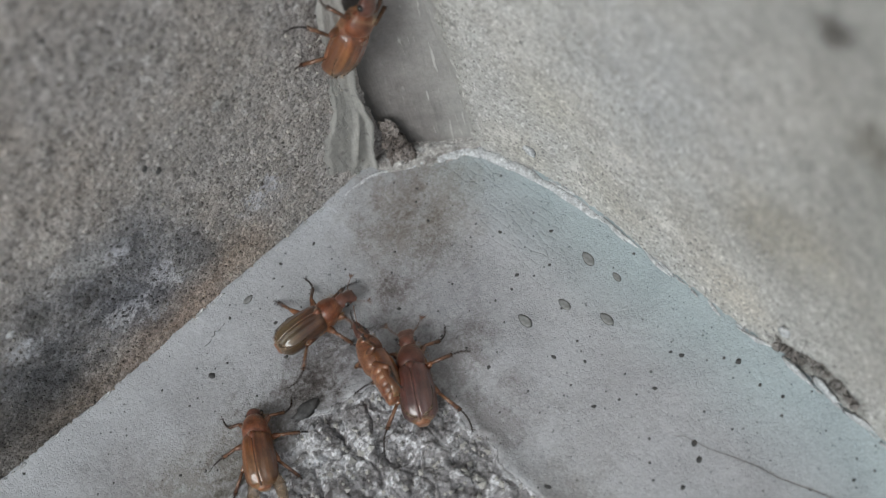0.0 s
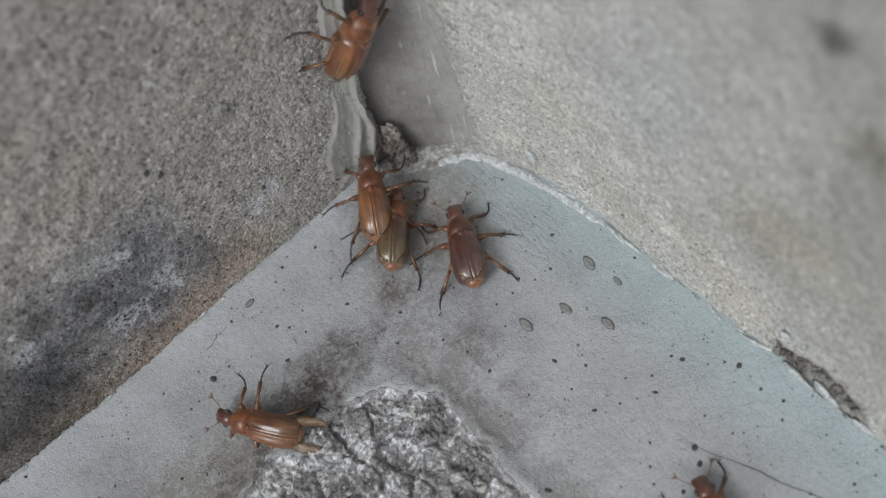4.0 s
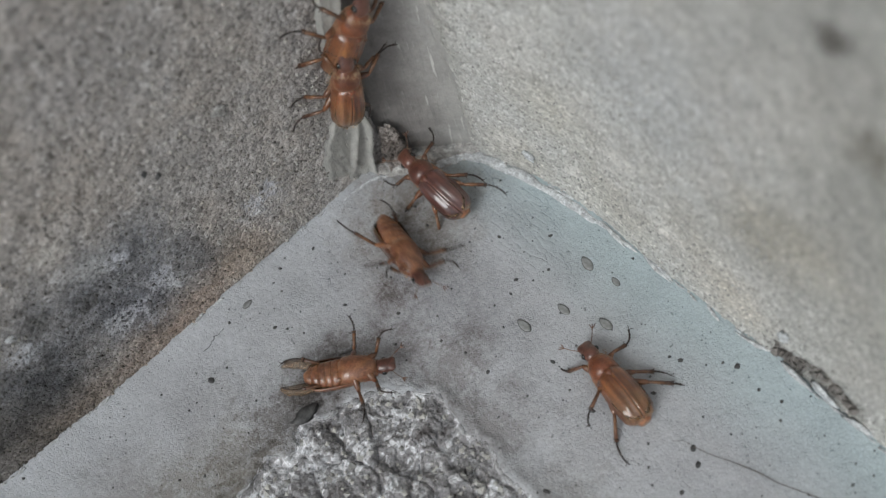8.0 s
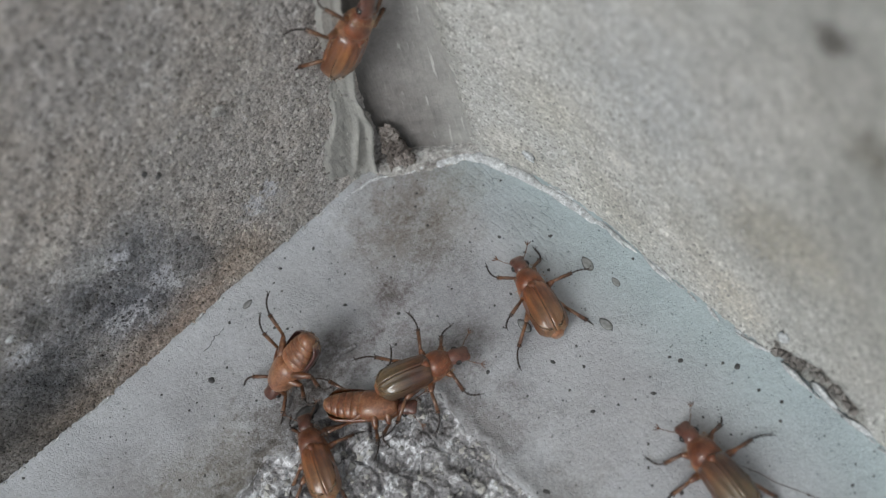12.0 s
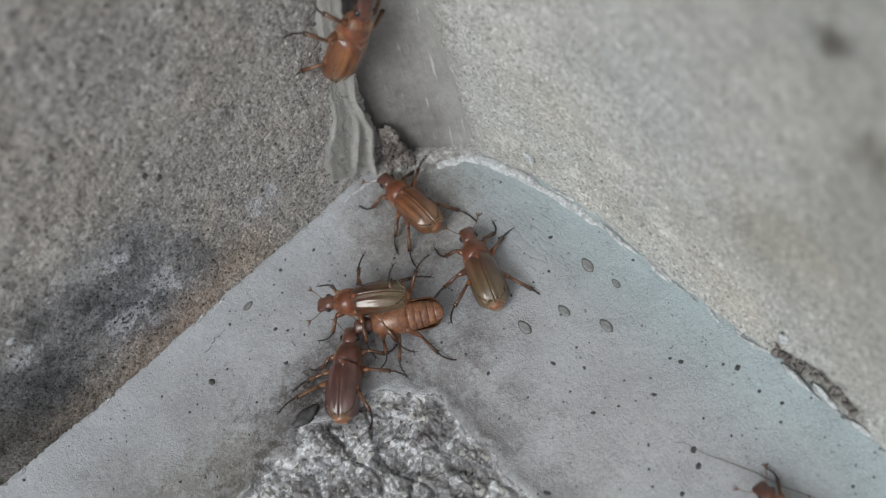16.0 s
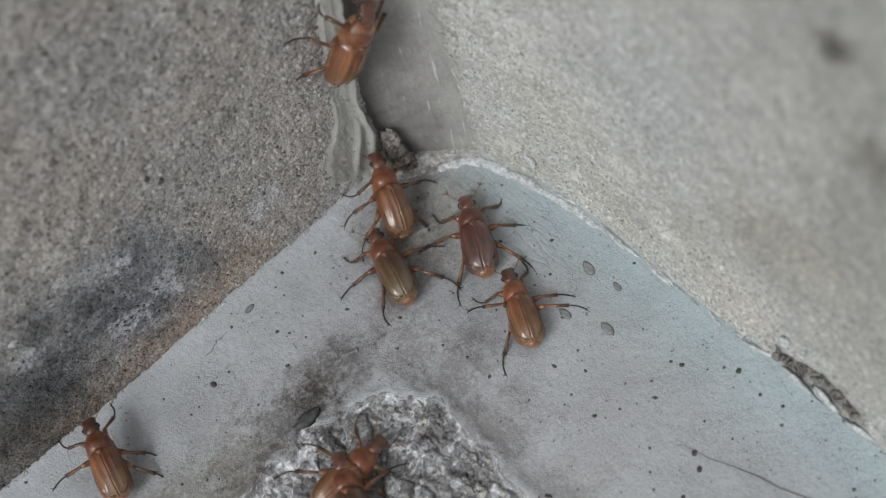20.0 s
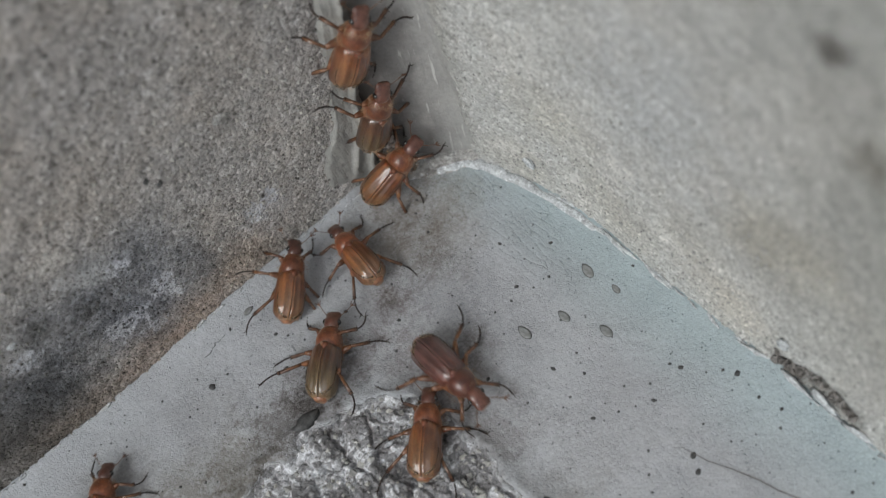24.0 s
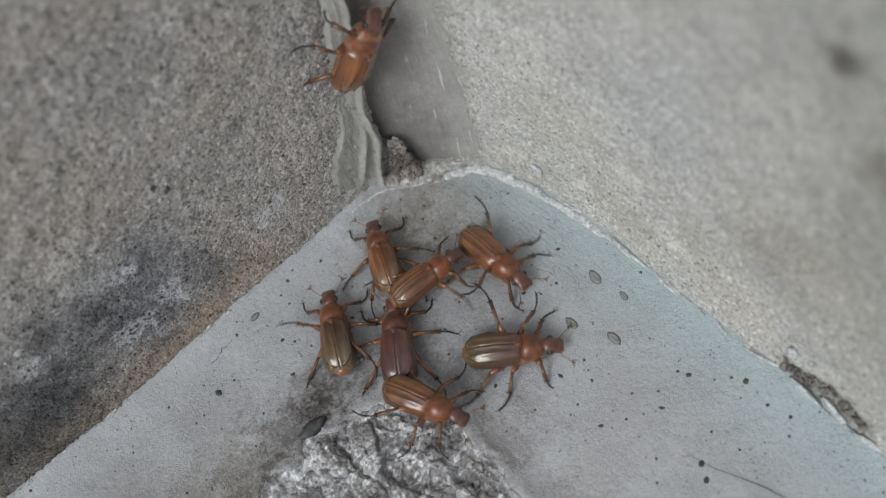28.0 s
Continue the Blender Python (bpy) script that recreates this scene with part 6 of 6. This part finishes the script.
    walk(BEETLES['F'], [
        (0, pose(-0.0558, -0.0568, 0.0025, 0, -0, 76)),
        (10, pose(-0.0528, -0.0468, 0.0025, 0, -0, 75)),
        (10.5, pose(-0.0511, -0.0436, 0.0025, 0, -0, 75)),
        (11, pose(-0.0490, -0.0400, 0.0025, 0, -0, 74)),
        (11.5, pose(-0.0510, -0.0357, 0.0025, 0, -0, 57)),
        (12, pose(-0.0536, -0.0314, 0.0025, 0, -0, 69)),
        (12.5, pose(-0.0560, -0.0265, 0.0025, 0, -0, 99)),
        (13.5, pose(-0.0600, -0.0252, 0.0025, -0, 0, 102)),
        (14.5, pose(-0.0628, -0.0247, 0.0025, 30, -0, 105)),
        (15, pose(-0.0686, -0.0347, 0.0025, 0, 0, 109)),
        (17, pose(-0.0812, -0.0306, 0.0025, 0, 0, 79)),
        (18.5, pose(-0.0796, -0.0223, 0.0025, -0, -0, 76)),
        (19, pose(-0.0784, -0.0189, 0.0025, 0, -0, 76)),
        (19.5, pose(-0.0757, -0.0135, 0.0025, 0, -0, 77)),
        (20, pose(-0.0758, -0.0094, 0.0039, 11, -13, 76)),
        (20.5, pose(-0.0665, -0.0217, 0.0025, 0, -0, 61)),
        (21, pose(-0.0663, -0.0205, 0.0025, 0, 0, 72)),
        (21.5, pose(-0.0656, -0.0202, 0.0025, 0, 0, 60)),
        (22.5, pose(-0.0549, -0.0150, 0.0025, 0, -0, 54)),
        (23.5, pose(-0.0454, -0.0089, 0.0025, 0, -0, 47)),
        (24, pose(-0.0390, -0.0072, 0.0039, 34, -13, 42)),
        (24.5, pose(-0.0331, -0.0114, 0.0035, 0, -0, 11)),
        (25, pose(-0.0304, -0.0089, 0.0025, 0, 0, -7)),
        (25.5, pose(-0.0266, -0.0071, 0.0025, 0, 0, -10)),
        (26, pose(-0.0265, -0.0057, 0.0025, 0, -0, 5)),
        (26.5, pose(-0.0265, -0.0079, 0.0025, 0, 0, -1)),
        (27, pose(-0.0265, -0.0101, 0.0025, 0, 0, 42)),
        (27.5, pose(-0.0271, -0.0108, 0.0025, 0, -0, 47)),
        (28, pose(-0.0263, -0.0118, 0.0025, 0, -0, 65)),
    ])
    walk(BEETLES['H'], [
        (0, pose(-0.0116, -0.0970, 0.0025, 0, -0, 85)),
        (10.3, pose(-0.0123, -0.0897, 0.0025, 0, 0, 78)),
        (10.7, pose(-0.0122, -0.0857, 0.0025, 0, -0, 82)),
        (11, pose(-0.0128, -0.0816, 0.0025, -0, 0, 75)),
        (11.5, pose(-0.0121, -0.0748, 0.0025, 0, -0, 74)),
        (12, pose(-0.0170, -0.0702, 0.0025, 0, -0, 80)),
        (12.5, pose(-0.0178, -0.0639, 0.0025, -0, 0, 62)),
        (13.5, pose(-0.0189, -0.0524, 0.0025, 0, -0, 67)),
        (14.5, pose(-0.0201, -0.0402, 0.0025, -0, 0, 68)),
        (15, pose(-0.0181, -0.0328, 0.0025, -0, -0, 77)),
        (15.5, pose(-0.0174, -0.0280, 0.0025, -0, 0, 68)),
        (16, pose(-0.0178, -0.0268, 0.0025, 0, -0, 67)),
        (16.5, pose(-0.0171, -0.0211, 0.0025, 0, -0, 70)),
        (17, pose(-0.0174, -0.0199, 0.0025, 0, 0, 63)),
        (17.5, pose(-0.0173, -0.0186, 0.0025, 0, -0, 52)),
        (18, pose(-0.0184, -0.0159, 0.0025, 0, -0, 63)),
        (18.5, pose(-0.0177, -0.0167, 0.0025, 0, 0, 62)),
        (19, pose(-0.0196, -0.0165, 0.0025, 0, -0, 64)),
        (19.5, pose(-0.0213, -0.0137, 0.0025, 0, 0, 65)),
        (20, pose(-0.0268, -0.0158, 0.0025, 0, -0, 74)),
        (20.5, pose(-0.0288, -0.0127, 0.0025, -0, -0, 67)),
        (21, pose(-0.0261, -0.0106, 0.0071, 17, -25, 67)),
        (21.5, pose(-0.0205, -0.0104, 0.0089, 4, -37, 50)),
        (22.5, pose(-0.0191, -0.0057, 0.0109, 18, -69, 32)),
        (23.5, pose(-0.0176, -0.0027, 0.0153, 81, -82, -8)),
        (24, pose(-0.0148, -0.0043, 0.0174, 102, -68, -30)),
        (24.5, pose(-0.0139, -0.0045, 0.0179, 90, -62, -35)),
        (24.75, pose(-0.0150, -0.0059, 0.0140, 94, -15, -31)),
        (25, pose(-0.0160, -0.0072, 0.0100, 102, 31, -24)),
        (25.25, pose(-0.0177, -0.0113, 0.0073, 46, 23, -49)),
        (25.5, pose(-0.0193, -0.0153, 0.0045, 0, 0, -57)),
        (26, pose(-0.0175, -0.0136, 0.0035, 0, 0, -77)),
        (26.5, pose(-0.0235, -0.0167, 0.0025, 0, 0, -110)),
        (27, pose(-0.0262, -0.0277, 0.0025, 0, 0, -87)),
        (27.5, pose(-0.0248, -0.0343, 0.0025, 0, 0, -83)),
        (28, pose(-0.0232, -0.0369, 0.0025, 0, 0, -41)),
    ])
    walk(BEETLES['J'], [
        (0, pose(-0.0120, -0.1008, 0.0025, 0, 0, 85)),
        (15.5, pose(-0.0174, -0.0861, 0.0025, 0, -0, 86)),
        (16, pose(-0.0158, -0.0812, 0.0025, -0, 0, 82)),
        (16.5, pose(-0.0142, -0.0764, 0.0025, 0, 0, 79)),
        (17, pose(-0.0160, -0.0709, 0.0025, 0, 0, 80)),
        (17.5, pose(-0.0171, -0.0650, 0.0025, -0, 0, 79)),
        (18, pose(-0.0174, -0.0568, 0.0025, 0, -0, 82)),
        (18.5, pose(-0.0192, -0.0482, 0.0025, 0, 0, 83)),
        (19, pose(-0.0209, -0.0429, 0.0025, 0, -0, 77)),
        (19.5, pose(-0.0211, -0.0430, 0.0025, -0, 0, 65)),
        (20, pose(-0.0181, -0.0351, 0.0025, 0, -0, 64)),
        (20.5, pose(-0.0202, -0.0338, 0.0025, -0, 0, 96)),
        (21, pose(-0.0198, -0.0305, 0.0025, 0, 0, 75)),
        (21.5, pose(-0.0206, -0.0232, 0.0025, 0, -0, 67)),
        (22.5, pose(-0.0240, -0.0192, 0.0025, 0, -0, 76)),
        (23.5, pose(-0.0278, -0.0154, 0.0025, 0, -0, 83)),
        (24, pose(-0.0288, -0.0101, 0.0026, 3, -1, 86)),
        (24.5, pose(-0.0270, -0.0090, 0.0026, 14, -1, 75)),
        (25, pose(-0.0271, -0.0113, 0.0025, 0, 0, 59)),
        (25.5, pose(-0.0282, -0.0134, 0.0025, 0, -0, 63)),
        (26, pose(-0.0269, -0.0115, 0.0025, -0, -0, 56)),
        (26.17, pose(-0.0271, -0.0107, 0.0025, 16, 20, 103)),
        (26.33, pose(-0.0274, -0.0099, 0.0025, 44, 20, 157)),
        (26.5, pose(-0.0277, -0.0090, 0.0025, 60, 0, -155)),
        (26.65, pose(-0.0305, -0.0128, 0.0030, 30, -20, -90)),
        (26.8, pose(-0.0333, -0.0165, 0.0035, 0, 0, -24)),
        (27, pose(-0.0304, -0.0180, 0.0045, 0, 0, -19)),
        (27.5, pose(-0.0285, -0.0197, 0.0045, 0, -0, -42)),
        (28, pose(-0.0245, -0.0204, 0.0045, 0, 0, -6)),
    ])
    walk(BEETLES['L'], [
        (0, pose(-0.1001, -0.0120, 0.0025, 0, -0, 40)),
        (22.5, pose(-0.0982, -0.0091, 0.0025, 0, -0, 47)),
        (23.5, pose(-0.0913, -0.0078, 0.0025, 0, 0, 54)),
        (24, pose(-0.0802, -0.0135, 0.0025, -0, -0, 45)),
        (24.5, pose(-0.0763, -0.0128, 0.0025, 0, -0, 50)),
        (25, pose(-0.0714, -0.0115, 0.0025, 0, -0, 42)),
        (25.5, pose(-0.0636, -0.0213, 0.0025, 0, -0, 11)),
        (25.67, pose(-0.0636, -0.0216, 0.0025, 53, -1, 10)),
        (25.83, pose(-0.0635, -0.0220, 0.0025, 107, -1, 8)),
        (26, pose(-0.0635, -0.0223, 0.0025, 160, 0, 7)),
        (26.5, pose(-0.0592, -0.0220, 0.0025, 180, 0, 56)),
        (26.67, pose(-0.0612, -0.0239, 0.0025, 172, -11, 110)),
        (26.83, pose(-0.0632, -0.0257, 0.0025, 158, -11, 165)),
        (27, pose(-0.0652, -0.0275, 0.0025, 150, -0, -142)),
        (27.5, pose(-0.0677, -0.0343, 0.0025, 90, -0, -147)),
        (27.75, pose(-0.0680, -0.0349, 0.0025, 45, -1, -144)),
        (28, pose(-0.0683, -0.0356, 0.0025, 0, -0, -142)),
    ])
    stance("A", 0, lf=(-29, 0), lm=(-24, 0), rh=(-5, 16))
    stance("A", 1, lm=(-43, 0), rm=(-19, 0), rh=(17, 0))
    stance("A", 2, lf=(-2, 0), lm=(-33, 0), rm=(-45, 0), rh=(23, 0))
    stance("A", 3, lh=(33, 0), rh=(-11, 0))
    stance("A", 6, lm=(-18, 0))
    stance("A", 12, lf=(11, 0), lm=(-15, 38), rf=(9, 0))
    stance("A", 24, lh=(-24, 32), rh=(2, 21), rf=(11, 37), rm=(-32, 0))
    stance("A", 25, lf=(-15, 0), lm=(-35, 0), rf=(14, 0), rh=(10, 22))
    stance("A", 26, lh=(-37, 38), rh=(8, 22), lf=(-39, 0), rf=(-17, 30))
    stance("A", 27, lf=(-14, 0), lm=(-43, 0), rf=(-2, 25))
    stance("A", 28, lf=(-6, 0), lm=(-34, 18), rf=(8, 0), rh=(6, 21))
    stance("B", 2, lh=(13, 7), rh=(8, 0), rf=(-5, 0))
    stance("B", 6, lh=(-21, 23), rh=(2, 0), rm=(14, 38))
    stance("C", 0, rm=(-11, 32))
    stance("C", 1, rf=(-8, 22))
    stance("C", 2, rf=(36, 19), rm=(-3, 0), rh=(6, 0), lf=(45, 0), lm=(29, 38))
    stance("C", 3, rf=(8, 0), rm=(36, 0), lh=(-1, 0))
    stance("C", 6, rf=(1, 0), rm=(-15, 0), rh=(-4, 0), lm=(29, 38), lh=(20, 0))
    stance("C", 7, lh=(-18, 25), rh=(1, 12), rf=(-16, 0))
    stance("C", 8, rm=(45, 14))
    stance("C", 16, lh=(-22, 26), lf=(55, 0), rm=(-3, 13), rh=(5, 30))
    stance("C", 17, lh=(-17, 32), lm=(-46, 9), rh=(-32, 32), rm=(2, 0))
    stance("C", 18, rf=(53, 4))
    stance("C", 19, lh=(-16, 29), rh=(13, 0))
    stance("C", 20, lh=(8, 0), rf=(4, 0), rh=(-9, 0))
    stance("C", 21, rf=(-17, 0), rm=(30, 0), rh=(38, 0))
    stance("C", 24, lh=(-16, 0), lf=(-13, 0), lm=(17, 0))
    stance("D", 6, lf=(-7, 0), lm=(-11, 16), lh=(-13, 11), rf=(-13, 0), rm=(-11, 22))
    stance("D", 7, rf=(0, 25), rm=(-30, 0), rh=(24, 0), lh=(-3, 29))
    stance("D", 28, lm=(-22, 0), rh=(-2, 29))
    stance("E", 6, lm=(-32, 37), rf=(8, 0), lf=(-8, 0))
    stance("E", 7, lf=(23, 0), lm=(-23, 30), lh=(2, 0), rf=(-17, 0), rm=(-31, 0))
    stance("E", 8, lf=(-12, 0), lm=(27, 34), lh=(6, 0), rf=(23, 17))
    stance("E", 9, lf=(-14, 16), lm=(4, 27), lh=(-15, 18), rf=(1, 10), rm=(-29, 0), rh=(-4, 23))
    stance("E", 10, lf=(-18, 33), lm=(-17, 38), lh=(-4, 0), rf=(23, 30), rm=(-42, 0), rh=(-11, 0))
    stance("E", 10.5, lf=(-18, 33), lm=(-17, 38), lh=(-4, 0), rf=(24, 30), rm=(-42, 0), rh=(-11, 0))
    stance("E", 11, lf=(-18, 33), lm=(-16, 38), lh=(-4, 0), rf=(24, 30), rm=(-42, 0), rh=(-11, 0))
    stance("E", 12, lf=(-6, 35), lh=(-7, 7), lm=(30, 38), rf=(-19, 0), rm=(-3, 24), rh=(3, 0))
    stance("E", 15, rf=(-9, 0), rm=(-17, 0), lh=(16, 0), lf=(-16, 0))
    stance("E", 16, rf=(5, 0), rm=(-42, 12), lm=(31, 0), lh=(-3, 0), lf=(5, 0))
    stance("E", 17, lf=(20, 0), lh=(0, 0), rf=(7, 0))
    stance("E", 19, lf=(58, 0), rf=(34, 0))
    stance("E", 20, rf=(22, 0), lf=(50, 20))
    stance("E", 27, lf=(15, 0), lm=(-4, 0), rf=(1, 0))
    stance("E", 28, lf=(25, 0), lm=(-14, 0), lh=(6, 27), rf=(-28, 0), rm=(-22, 38))
    stance("F", 21, lf=(-47, 0), lm=(-58, 0), rf=(40, 27), rm=(22, 36))
    stance("F", 24, lh=(0, 0))
    stance("H", 15, lm=(4, 37), lh=(6, 0), rh=(-13, 30), rm=(-34, 0), rf=(-7, 20))
    stance("H", 16, lh=(-9, 29), rf=(-9, 0), rm=(-49, 0), rh=(-6, 0))
    stance("H", 17, lh=(3, 0), rh=(-13, 0), rf=(-9, 7), rm=(-17, 35))
    stance("H", 18, rf=(26, 0), rm=(-48, 38), rh=(7, 0))
    stance("H", 19, lh=(21, 0))
    stance("H", 20, lh=(12, 23), rh=(-12, 0))
    stance("H", 21, lh=(10, 23), rh=(25, 14))
    stance("H", 26, lf=(14, 0))
    stance("H", 28, lf=(11, 6), lm=(-35, 20), lh=(-34, 38), rf=(10, 0))
    stance("J", 18, lf=(19, 34), lm=(-17, 0), lh=(-1, 0), rf=(8, 0), rm=(12, 0), rh=(-30, 23))
    stance("J", 19, lf=(4, 29), lm=(15, 28), lh=(-2, 14), rf=(-5, 0), rm=(-11, 0), rh=(-11, 13))
    stance("J", 20, lm=(-12, 38), lh=(2, 0), rm=(-3, 0), rh=(-32, 26), rf=(-25, 0))
    stance("J", 21, lf=(17, 0), lm=(27, 0), lh=(-3, 0), rf=(6, 0), rm=(-24, 0), rh=(-1, 0))
    stance("J", 24, rh=(1, 0))
    stance("L", 25, lf=(-18, 0), rm=(-46, 0))
    for i, (name, beetle) in enumerate(BEETLES.items()):
        stride(beetle, i * 1.7, 0.5 if name == "T" else 1.0, STANCES.get(name, ()))
    open_wings(BEETLES["B"], ((8.9, 10.2, 62),))
    trailing_wing(BEETLES["D"], 11.0)
    tuck_head(BEETLES["D"], 2.9)
    open_wings(BEETLES["E"], ((9.45, 9.6, 70),))
    open_wings(BEETLES["H"], ((25.35, 25.65, 30),))


motions()
